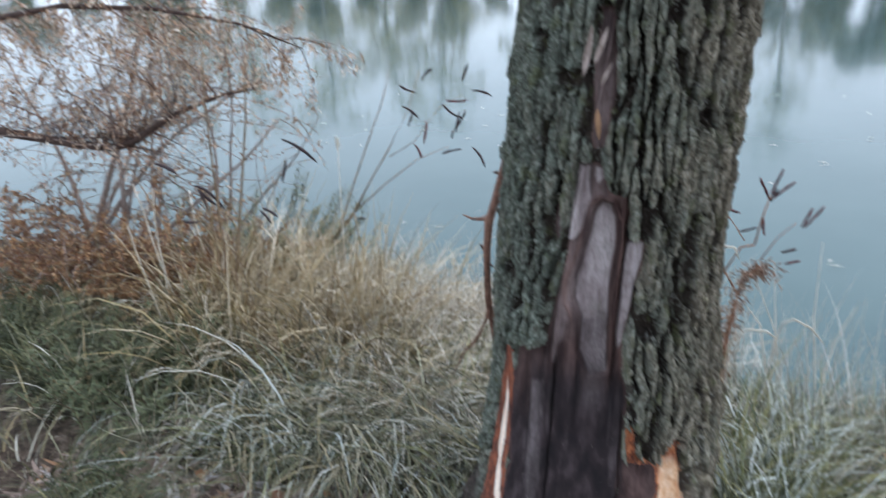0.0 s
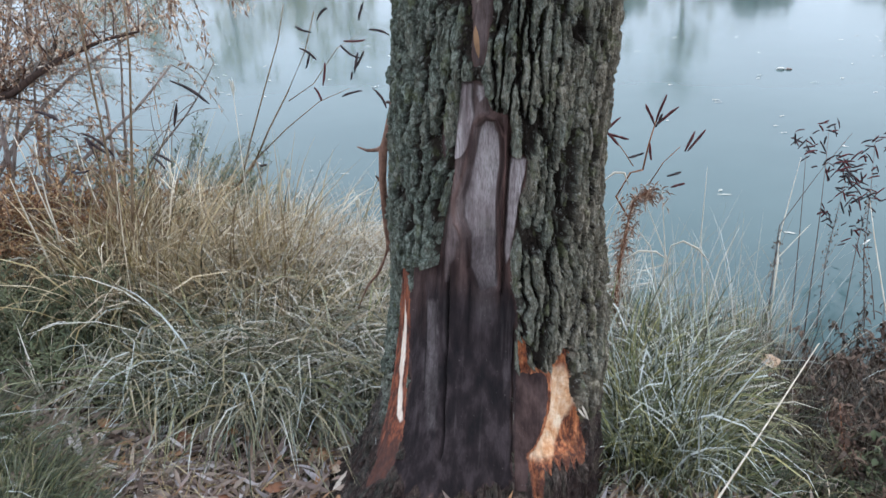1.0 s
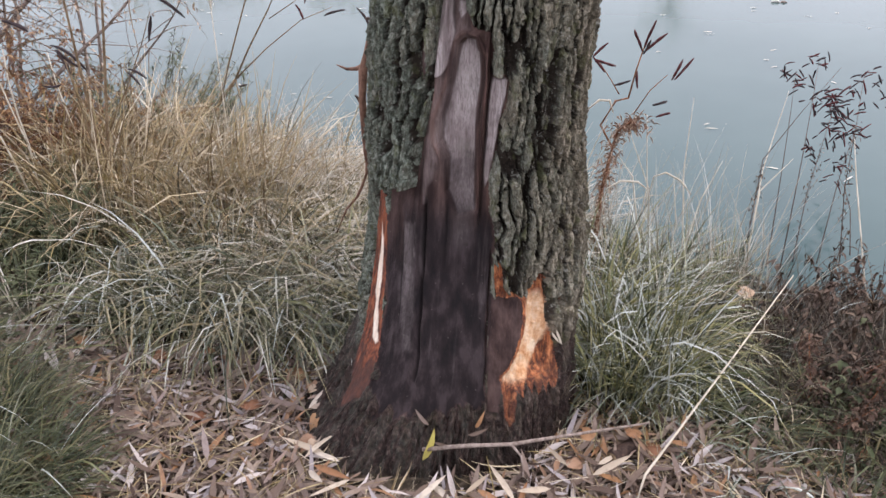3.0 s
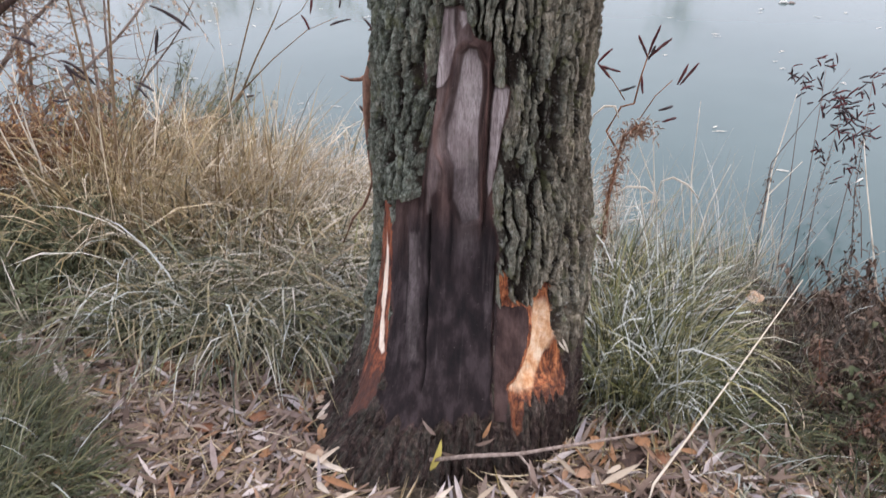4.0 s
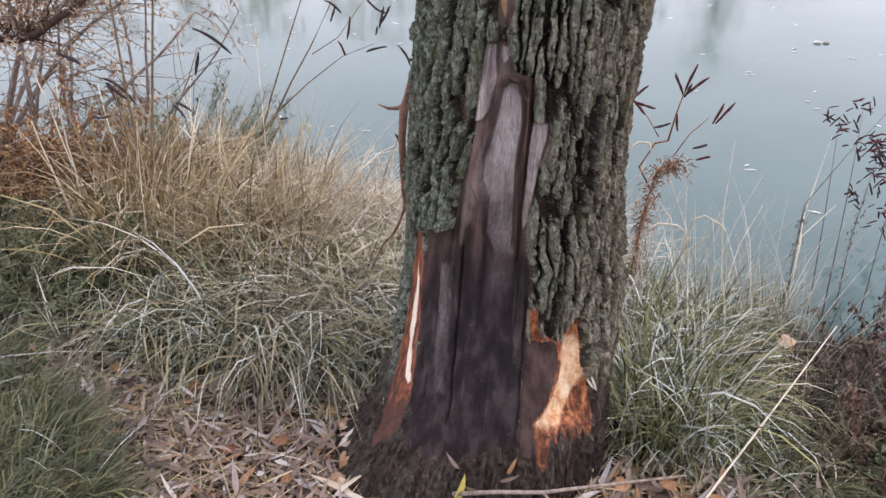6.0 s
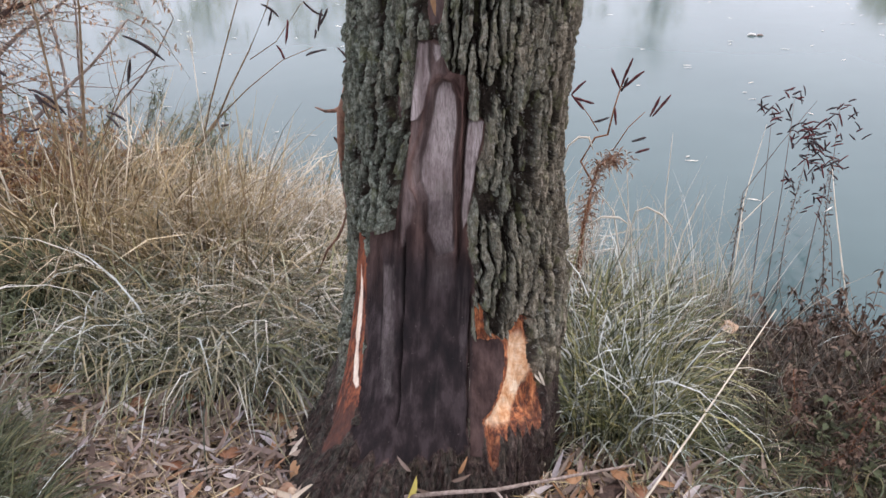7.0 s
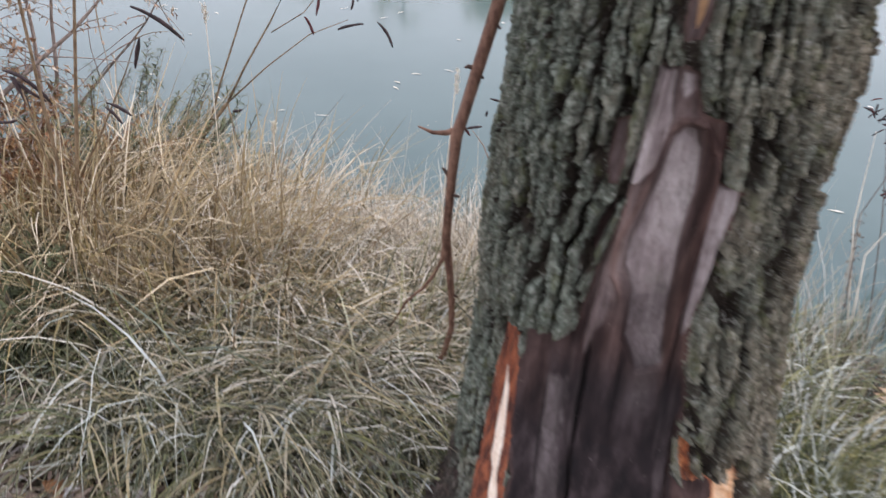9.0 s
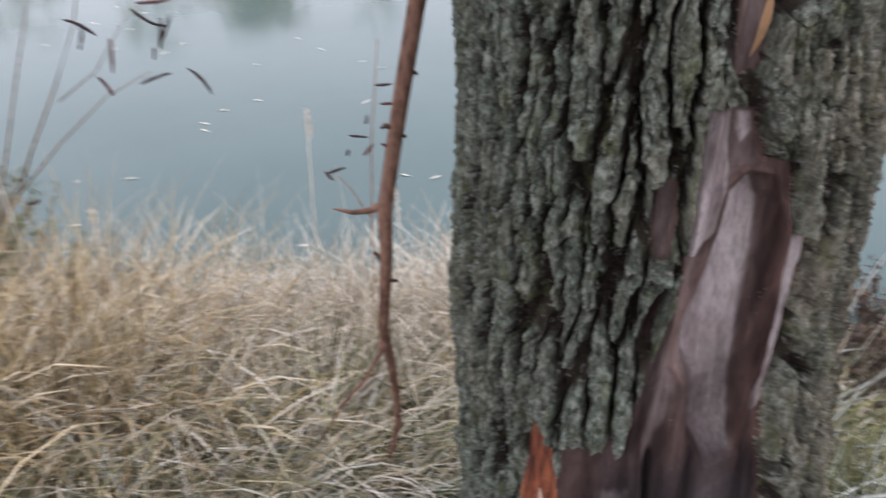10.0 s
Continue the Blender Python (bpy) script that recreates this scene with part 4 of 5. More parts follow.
# broken straw lying in the litter
n = 3600
lx, ly = rng.uniform(-1.5, 1.3, n), rng.uniform(-0.9, 0.45, n)
keep = off_trunk(lx, ly, 0.37) & off_root(lx, ly)
lx, ly = lx[keep], ly[keep]
n = len(lx)
v, f = blade_cloud(np.stack([lx, ly, ground_z(lx, ly) + rng.uniform(0.01, 0.04, n)], -1), rng.uniform(0.05, 0.22, n), rng.uniform(0.002, 0.0055, n),
                   rng.uniform(-3.14, 3.14, n), rng.normal(0.1, 0.2, n), rng.normal(-0.1, 0.25, n), 4, 0.4)
tagged(new("broken_straw", quick_mesh("broken_straw", v, f, TAN)), "broken straw lying in the leaf litter", "straw", kind="stuff")

# single pale stalks along the water's edge
sx = np.concatenate([rng.uniform(-2.3, 0.2, 520), rng.uniform(0.3, 1.15, 330)])
sy = shore(sx) - rng.uniform(0.0, 0.55, len(sx))
n = len(sx)
v, f = blade_cloud(np.stack([sx, sy, ground_z(sx, sy)], -1), rng.uniform(0.3, 0.80, n), np.full(n, 0.0038), rng.uniform(-3.1, 3.1, n),
                   rng.uniform(1.2, 1.55, n), rng.uniform(0.3, 1.3, n), 5, 0.3)
tagged(new("dry_stalks", quick_mesh("dry_stalks", v, f, STRAW)), "thin bleached stalks along the water's edge", "grass", kind="stuff")

# ---- fallen leaves ----


def litter_leaf(shape, x, y, z, q, lo=0.055, hi=0.105):
    a, tilt = q.uniform(0, 6.28), q.gauss(0, 0.36)
    ln = q.uniform(lo, hi)
    return shape.leaf((x, y, z), (math.cos(a), math.sin(a), tilt), (q.uniform(-0.5, 0.5), q.uniform(-0.5, 0.5), 1), ln, ln * q.uniform(0.11, 0.22),
                      q.uniform(-0.6, 0.8), q.uniform(0.1, 0.7), 4, q.uniform(0.3, 0.5))


shapes = []
for k in range(14):
    shapes.append(litter_leaf(Shape(), 0, 0, 0, rnd).mesh("fallen_leaf", LITTER_ONE))
q = random.Random(21)
heap = Shape()
spots = []
while len(spots) < 14000:
    x, y = q.uniform(-2.0, 1.5), q.uniform(-1.0, 1.2)
    dense = 1.0 if litter_zone(x, y) or (x > 0.1 and y < 0.02) or y < -0.35 else 0.12
    if q.random() < dense and off_trunk(x, y, 0.40 if x < 0.2 else 0.36) and off_root(x, y):
        spots.append((x, y))
gzs = ground_z([p[0] for p in spots], [p[1] for p in spots])
for (x, y), z in zip(spots, gzs):
    litter_leaf(heap, x, y, float(z) + q.uniform(0.002, 0.034), q, 0.035, 0.112)
tagged(new("leaf_litter", heap.mesh("leaf_litter", LITTER)), "carpet of narrow dead willow leaves in tan and grey", "leaf litter", kind="stuff")
count = 0
while count < 260:
    x, y = q.uniform(-1.15, 0.75), q.uniform(-0.62, 0.2)
    if not off_root(x, y) or not off_trunk(x, y, 0.41 if x < 0.2 else 0.37) or not (litter_zone(x, y) or x > 0.15 or y < -0.35):
        continue
    ob = new("fallen_leaf", shapes[count % 14])
    ob.matrix_basis = pose(x, y, float(ground_z(x, y)) + q.uniform(0.018, 0.042), q.uniform(-14, 14), q.uniform(-14, 14), q.uniform(0, 360))
    ob.parent = ground
    count += 1


def broad_leaf(at, heading, tilt, size, material, label):
    ob = thing("dead_leaf", at, label, "leaf")
    sh = Shape()
    for k, (turn, ln) in enumerate(((0, 1.0), (0.5, 0.72), (-0.45, 0.78), (0.95, 0.5))):
        sh.leaf((0, 0, 0.002 * k), (math.cos(heading + turn), math.sin(heading + turn), tilt), (0.1, -0.5, 1), size * ln, size * 0.34, 0.9, 0.7, 4, 0.45)
    part("blade", sh, material, ob)
    return ob


broad_leaf((0.36, -0.24, 0.0), 1.9, 0.5, 0.075, ORANGE_LEAF, "crumpled orange-brown lobed leaf at the trunk's foot")
broad_leaf((0.47, -0.16, -0.04), 0.3, 0.3, 0.065, ORANGE_LEAF, "curled rust-brown lobed leaf on the litter")
for k, (x, y, a, size) in enumerate(((-1.46, 0.04, 0.6, 0.085), (-1.40, 0.00, 2.4, 0.07), (-1.10, 0.03, 4.0, 0.07), (-0.62, 0.00, 0.2, 0.09), (-0.52, -0.06, 2.9, 0.08), (-0.70, -0.22, 1.1, 0.08),
                                     (-0.47, -0.20, 5.1, 0.085), (-0.44, -0.32, 3.6, 0.08), (-0.85, -0.30, 0.9, 0.07), (-0.60, -0.36, 2.0, 0.08), (0.30, -0.30, 0.7, 0.08), (0.56, -0.20, 2.2, 0.075))):
    broad_leaf((x, y, gz(x, y) + 0.035), a, 0.12 + 0.1 * (k % 3), size, (ORANGE_LEAF, HUSK, BROWNRED)[k % 3], "crumpled red-brown lobed leaf on the litter")
broad_leaf((-0.95, 0.02, -0.07), 1.2, 0.3, 0.065, ORANGE_LEAF, "orange-brown lobed leaf on the litter")
broad_leaf((0.98, 0.72, -0.12), 1.6, 0.7, 0.11, RUSTLEAF, "withered brown leaf cluster caught in the sedge")
yl = thing("dead_leaf", (-0.10, -0.40, 0.0), "yellow-green leaf standing on edge at the trunk's foot", "leaf")
part("blade", Shape().leaf((0, 0, 0.02), (0.45, 0.12, 0.9), (0.6, -0.8, 0.1), 0.10, 0.024, 0.4, 0.3, 6), YELLOW_LEAF, yl)
for k, (x, y, z, a) in enumerate(((-0.09, -0.30, 0.10, 2.2), (0.02, -0.31, 0.09, 0.5), (0.04, -0.30, 0.11, 1.2), (-0.02, -0.33, 0.06, 3.0))):
    ob = thing("dead_leaf", (x, y - 0.045, z), "pale narrow leaf stuck to the trunk's foot", "leaf", "leaves on the trunk's foot")
    part("blade", Shape().leaf((0, 0, 0), (math.cos(a), -0.2, math.sin(a)), (0.1, -1, 0.4), 0.06, 0.011, 0.6, 0.4, 5), LITTER_ONE, ob)

# long pale leaves heaped against the foot of the trunk
q = random.Random(57)
for k in range(34):
    x = q.uniform(-0.55, 0.42)
    y = 0.03 - math.sqrt(max(0.0, 0.47 ** 2 - (x + 0.045) ** 2)) - q.uniform(-0.02, 0.14) - 0.07 * (x < -0.05)
    ob = thing("long_leaf", (x, y, gz(x, y) + q.uniform(0.035, 0.06)), "long pale dead leaf against the trunk's foot", "leaf", "long leaves at the trunk's foot")
    a = q.uniform(0, 6.28)
    sh = Shape().leaf((0, 0, 0), (math.cos(a), math.sin(a), q.uniform(-0.15, 0.5)), (q.uniform(-0.5, 0.5), -0.6, 1), q.uniform(0.085, 0.14), q.uniform(0.012, 0.019), q.uniform(-0.5, 0.8), q.uniform(0.2, 0.7), 6)
    part("blade", sh, (LITTER_ONE, PALE_DEAD, ORANGE_LEAF, PALE_DEAD)[k % 4], ob)

# the twig lying at the foot and the sawn stub beside it
fallen = thing("fallen_twig", (0.0, -0.36, 0.05), "thin grey twig lying across the trunk's foot", "twig")
part("stem", Shape().tube([(-0.10, -0.03, 0.0), (0.02, -0.03, 0.035), (0.14, -0.01, 0.04), (0.30, 0.06, 0.03), (0.52, 0.16, 0.01)],
                          [0.0065, 0.006, 0.0055, 0.0045, 0.003], 7), GREYTWIG, fallen)
part("side_twig", Shape().tube([(0.14, -0.01, 0.04), (0.17, -0.03, 0.02), (0.18, -0.06, -0.02)], [0.004, 0.003, 0.002], 6), GREYTWIG, fallen)
stub = thing("sawn_stub", (0.43, -0.235, -0.075), "short sawn end of a grey branch in the litter", "stub")
part("branch", Shape().tube([(0, 0, 0.012), (0.004, 0.004, 0.012), (0.05, 0.06, -0.005), (0.09, 0.12, -0.03)], [0.021, 0.025, 0.026, 0.024], 16), DARKTWIG, stub)
part("cut_face", Shape().tube([(-0.003, -0.004, 0.012), (0.002, 0.002, 0.012)], [0.018, 0.019], 16), STALK, stub, "weathered cut face")

# the long pale reed leaning across the sedge
reed = thing("pale_reed", (0.49, -0.42, 0.05), "long straight bleached reed leaning across the grass", "reed")
part("stem", Shape().tube([(-0.03, -0.06, -0.13), (0, 0, 0.04), (0.26, 0.47, 0.0), (0.57, 0.97, 0.07)], [0.0035, 0.0035, 0.003, 0.002], 6), STRAW, reed)


# ---- weeds ----


def withered(parent, at, way, length, material, width=0.012, bend=0.5, name="leaf", seed=0):
    """A dark, rolled, withered leaf: a thin bumpy tube that tapers at both ends."""
    q = random.Random(seed)
    curl = q.choice((-1, 1)) * q.uniform(0.2, 0.9) if width > 0.0115 else 0.0
    pts, _ = limb(at, way, length, 1, 1, (0.5 * curl, 0, -bend + curl), 6, seed)
    rad = [width * 0.5 * k * q.uniform(0.8, 1.2) for k in (0.45, 0.85, 1.0, 0.95, 1.0, 0.85, 0.4)]
    return part(name, Shape().tube(pts, rad, 6), material, parent)


def weed(name, base, stems, label, material, category="weed"):
    """stems: lists of points in the world; the first stands on the ground."""
    ob = thing(name, base, label, category)
    for pts, r0, r1 in stems:
        m = len(pts) - 1
        part("stem", Shape().tube([Vector(p) - Vector(base) for p in pts], [r0 + (r1 - r0) * i / m for i in range(m + 1)], 6), material, ob)
    return ob


def on(parent, at, way, length, material, width, bend, seed):
    at = Vector(at) - parent.location
    stem = min((o for o in parent.children if o.name.startswith("stem")), key=lambda o: min((w.co - at).length for w in o.data.vertices))
    return withered(stem, at, way, length, material, width, bend, "leaf", seed)


# tall dry stalks in the straw grass
wa = weed("tall_weed", (-1.92, 1.1, gz(-1.92, 1.1)), [
    ([(-1.92, 1.1, gz(-1.92, 1.1) - 0.02), (-1.89, 1.1, 0.16), (-1.80, 1.1, 0.55), (-1.70, 1.1, 0.99), (-1.66, 1.1, 1.3)], 0.009, 0.003),
    ([(-1.94, 1.12, gz(-1.94, 1.12) - 0.02), (-1.93, 1.1, 0.2), (-1.92, 1.1, 0.6), (-1.90, 1.1, 1.05), (-1.86, 1.1, 1.35)], 0.008, 0.003),
    ([(-1.86, 1.1, 0.25), (-1.74, 1.13, 0.45), (-1.62, 1.14, 0.66), (-1.55, 1.14, 0.80)], 0.004, 0.0015),
    ([(-1.86, 1.1, 0.30), (-2.05, 1.12, 0.48), (-2.12, 1.12, 0.60)], 0.004, 0.0015)],
    "tall dry brown weed stalks with dark curled leaves", STALK)
on(wa, (-1.56, 1.14, 0.88), (0.95, 0.05, -0.32), 0.19, POD, 0.015, -0.25, 1)
on(wa, (-1.55, 1.14, 0.78), (-0.35, 0, -0.8), 0.12, POD, 0.014, 0.0, 2)
on(wa, (-2.05, 1.12, 0.64), (0.9, 0, 0.05), 0.19, POD, 0.013, 0.5, 3)
on(wa, (-2.03, 1.12, 0.62), (0.6, 0, -0.6), 0.12, POD, 0.016, 0.2, 4)
on(wa, (-2.02, 1.12, 0.62), (0.3, 0, -0.9), 0.13, POD, 0.012, 0.2, 5)
on(wa, (-1.70, 1.12, 0.55), (0.9, 0, -0.1), 0.09, POD, 0.012, 0.1, 6)
on(wa, (-1.71, 1.12, 0.535), (0.8, 0, -0.5), 0.08, POD, 0.011, 0.1, 7)
on(wa, (-2.25, 1.12, 0.74), (0.9, 0, -0.05), 0.12, POD, 0.018, -0.2, 8)
on(wa, (-2.15, 1.12, 0.45), (0.9, 0, -0.2), 0.12, POD, 0.012, -0.2, 9)

q = random.Random(71)
for k in range(16):
    bx, by = -2.0 + q.uniform(-0.35, 0.45), 1.1 + q.uniform(-0.2, 0.35)
    bz = gz(bx, by)
    st = thing("straw_stalk", (bx, by, bz), "thick golden dead stalk in the straw grass", "stalk", "stalks in the straw grass")
    pts, rad = limb((0, 0, -0.02), (q.uniform(-0.35, 0.35), q.uniform(-0.2, 0.2), 1), q.uniform(0.5, 0.95), 0.0055, 0.0025, (q.uniform(-0.3, 0.3), 0, -0.1), 6, 300 + k)
    part("stem", Shape().tube(pts, rad, 6), STALK if k % 3 else STRAW, st)

st = thing("dry_reed", (-2.03, 1.0, gz(-2.03, 1.0)), "broad bleached dry reed leaf among weed stalks", "reed")
part("blade", Shape().leaf((0, 0, -0.02), (0.06, 0.0, 1), (-0.8, -0.6, 0), 1.15, 0.019, -0.30, 0.6, 12, 0.62), STALK, st)

# the forked stalk over the water with dark curled leaves at its tips
fk = (-1.98, 1.95, gz(-1.98, 1.95))
wb = weed("forked_weed", fk, [
    ([(-1.98, 1.95, fk[2] - 0.03), (-1.89, 2.1, -0.10), (-1.78, 2.13, 0.05), (-1.70, 2.15, 0.15)], 0.012, 0.009),
    ([(-1.70, 2.15, 0.15), (-1.60, 2.17, 0.33), (-1.46, 2.19, 0.55), (-1.33, 2.2, 0.78), (-1.25, 2.2, 1.0)], 0.006, 0.0025),
    ([(-1.70, 2.15, 0.15), (-1.50, 2.2, 0.33), (-1.30, 2.26, 0.48), (-1.12, 2.3, 0.55)], 0.005, 0.0015),
    ([(-1.80, 2.12, 0.02), (-1.72, 2.14, 0.25), (-1.58, 2.15, 0.58), (-1.46, 2.15, 0.85), (-1.40, 2.15, 1.05)], 0.006, 0.002),
    ([(-1.70, 2.15, 0.15), (-1.66, 2.1, 0.0), (-1.60, 2.08, -0.18)], 0.004, 0.002),
    ([(-1.46, 2.19, 0.50), (-1.30, 2.2, 0.60), (-1.14, 2.2, 0.80), (-1.0, 2.2, 0.88)], 0.003, 0.001)],
    "forked brown weed stalk with dark curled leaves above the water", STALK)
for k, (p, w, ln) in enumerate((((-1.17, 2.3, 0.50), (0.9, 0, 0.55), 0.13), ((-0.98, 2.3, 0.55), (0.75, 0, -0.5), 0.14), ((-1.02, 2.2, 0.78), (-0.4, 0, -0.8), 0.12),
                                ((-1.10, 2.2, 0.84), (0.9, 0, -0.25), 0.13), ((-1.12, 2.2, 0.82), (0.5, 0, -0.8), 0.14), ((-1.05, 2.2, 0.68), (0.7, 0, 0.9), 0.12),
                                ((-1.36, 2.2, 0.80), (0.9, 0, -0.05), 0.12), ((-1.30, 2.2, 0.78), (-0.3, 0, -0.9), 0.10), ((-1.22, 2.2, 0.72), (0.1, 0, -1), 0.13),
                                ((-1.30, 2.2, 0.58), (0.7, 0, -0.7), 0.09), ((-1.35, 2.15, 0.93), (0.8, 0, -0.5), 0.10), ((-1.24, 2.2, 0.95), (0.5, 0, 0.8), 0.11),
                                ((-1.08, 2.25, 0.66), (0, 0, -1), 0.05), ((-0.95, 2.2, 0.90), (0.9, 0, 0.1), 0.12), ((-1.0, 2.2, 0.95), (0.1, 0, 1), 0.10),
                                ((-1.66, 2.1, 0.13), (0.9, 0, -0.1), 0.05))):
    on(wb, p, w, ln, REDPOD if k in (8, 9, 3) else POD, 0.014, 0.35, 20 + k)

# the rusty weed beside the trunk with dark red leaves
rb = (0.41, 1.12, gz(0.41, 1.12))
wc = weed("rusty_weed", rb, [
    ([(0.45, 1.10, rb[2] - 0.03), (0.47, 1.12, -0.06), (0.47, 1.13, 0.13), (0.49, 1.15, 0.29), (0.51, 1.17, 0.41), (0.57, 1.18, 0.46), (0.59, 1.2, 0.41)], 0.011, 0.004),
    ([(0.50, 1.2, 0.32), (0.44, 1.2, 0.42), (0.49, 1.2, 0.53), (0.54, 1.2, 0.545)], 0.005, 0.004),
    ([(0.54, 1.2, 0.545), (0.555, 1.2, 0.66), (0.575, 1.2, 0.76)], 0.004, 0.0025),
    ([(0.57, 1.2, 0.48), (0.62, 1.2, 0.58), (0.68, 1.2, 0.65)], 0.0025, 0.0015),
    ([(0.50, 1.2, 0.56), (0.46, 1.2, 0.62), (0.40, 1.2, 0.70)], 0.0025, 0.0015)],
    "rusty weed with dark red narrow leaves beside the trunk", REDSTALK)
wc.location = wc.location + Vector((-0.07, 0, -0.04))
for k, (p, w, ln) in enumerate((((0.57, 1.2, 0.74), (-0.4, 0, 0.9), 0.10), ((0.575, 1.2, 0.75), (0.2, 0, 1), 0.12), ((0.58, 1.2, 0.74), (0.6, 0, 0.75), 0.11),
                                ((0.575, 1.2, 0.73), (0.35, 0, 0.9), 0.06), ((0.70, 1.2, 0.63), (0.25, 0, 0.9), 0.09), ((0.71, 1.2, 0.63), (0.6, 0, 0.8), 0.11),
                                ((0.64, 1.2, 0.52), (0.9, 0, 0.25), 0.06), ((0.54, 1.2, 0.62), (-0.8, 0, -0.3), 0.07), ((0.56, 1.2, 0.66), (0, 0, -1), 0.07),
                                ((0.39, 1.2, 0.70), (0.9, 0, -0.4), 0.09), ((0.38, 1.2, 0.71), (0.5, 0, 0.7), 0.08), ((0.38, 1.2, 0.71), (0.6, 0, -0.7), 0.08),
                                ((0.66, 1.2, 0.47), (0.9, 0, 0.3), 0.06), ((0.60, 1.2, 0.42), (-0.7, 0, 0.2), 0.07))):
    on(wc, Vector(p) + Vector((-0.07, 0, -0.04)), w, ln, POD if k in (3, 6, 7) else REDPOD, 0.011, 0.05, 50 + k)
tuft = Shape()
q = random.Random(8)
rusty = [Vector(p) for p in ((0.39, 1.11, -0.22), (0.40, 1.12, -0.10), (0.40, 1.13, 0.09), (0.42, 1.15, 0.25), (0.44, 1.17, 0.37), (0.50, 1.18, 0.42), (0.52, 1.2, 0.37))]
for i in range(900):
    w = 6 * q.random() ** 1.25
    m = min(5, int(w))
    p = rusty[m].lerp(rusty[m + 1], w - m) + Vector((q.gauss(0, 0.008 + 0.004 * w), q.gauss(0, 0.012), q.gauss(0, 0.015)))
    tuft.leaf(p, (q.uniform(-1, 1), q.uniform(-0.6, 0.6), q.uniform(-0.7, 1)), (0, 1, 0.4), q.uniform(0.015, 0.045), 0.007, 0.8, 0.5, 2)
tm = tuft.mesh("seed_husk", HUSK)
tm.transform(Matrix.Translation(Vector((0.07, 0, 0.04)) - Vector(rb)))
part("husk_tuft", tm, HUSK, wc, "rusty dry husks", "stuff")

# the dark weed with many small leaves at the water's edge
db = (1.52, 1.30, gz(1.52, 1.30))
stems = []
q = random.Random(12)
for sx0, mx, mz, tx, tz in ((1.12, 1.22, 0.0, 1.64, 0.33), (1.35, 1.47, -0.17, 1.66, 0.10), (1.62, 1.64, -0.13, 1.76, 0.32), (1.45, 1.60, -0.10, 1.80, -0.02), (1.30, 1.40, 0.05, 1.52, 0.37), (1.24, 1.32, -0.02, 1.42, 0.30), (1.70, 1.70, -0.25, 1.78, -0.28)):
    a, b, d = Vector((sx0, 1.34, gz(sx0, 1.34) - 0.02)), Vector((mx, 1.80, mz)), Vector((tx, 2.30, tz))
    pts = [a, a.lerp(b, 0.5) + Vector((0, 0, 0.02)), b, b.lerp(d, 0.5) + Vector((0, 0, 0.02)), d]
    stems.append((pts, 0.0034, 0.0010))
wd = weed("dark_weed", db, stems, "dark weed with many small blackish-red leaves leaning over water", DARKTWIG)
k = 0
for x, z, m, wide in ((1.41, 0.31, 9, 0.04), (1.53, 0.36, 10, 0.05), (1.58, 0.17, 16, 0.04), (1.63, 0.14, 22, 0.05), (1.68, 0.07, 20, 0.05), (1.72, 0.0, 16, 0.05), (1.62, -0.13, 12, 0.04),
                      (1.77, -0.20, 7, 0.04), (1.76, -0.30, 7, 0.05), (1.76, 0.29, 12, 0.06), (1.45, 0.22, 6, 0.03), (1.80, -0.05, 10, 0.05), (1.80, 0.14, 10, 0.07)):
    for i in range(m):
        p = (x + q.gauss(0, wide), 2.3 + q.gauss(0, 0.05), z + q.gauss(0, wide * 0.7))
        a = radians(q.choice((q.uniform(-80, 10), q.uniform(-80, 10), q.uniform(150, 230), q.uniform(20, 60))))
        on(wd, p, (math.cos(a), q.uniform(-0.5, 0.5), math.sin(a)), q.uniform(0.03, 0.085), POD if k % 3 else REDPOD, q.uniform(0.007, 0.0112), 0.5, 100 + k)
        k += 1
husk = Shape()
for pts in ((stems[0][0][:3]), (stems[1][0][:4]), (stems[2][0][1:4])):
    for _ in range(150):
        m = q.randint(0, len(pts) - 2)
        p = pts[m].lerp(pts[m + 1], q.random()) + Vector((q.gauss(0, 0.010), q.gauss(0, 0.01), q.gauss(0, 0.008)))
        husk.leaf(p - Vector(db), (q.uniform(-1, 1), q.uniform(-1, 1), q.uniform(-0.5, 1)), (0, 0.4, 1), q.uniform(0.012, 0.03), 0.008, 0.8, 0.5, 2)
part("husk_tuft", husk, BROWNLEAF, wd, "withered brown husks", "stuff")

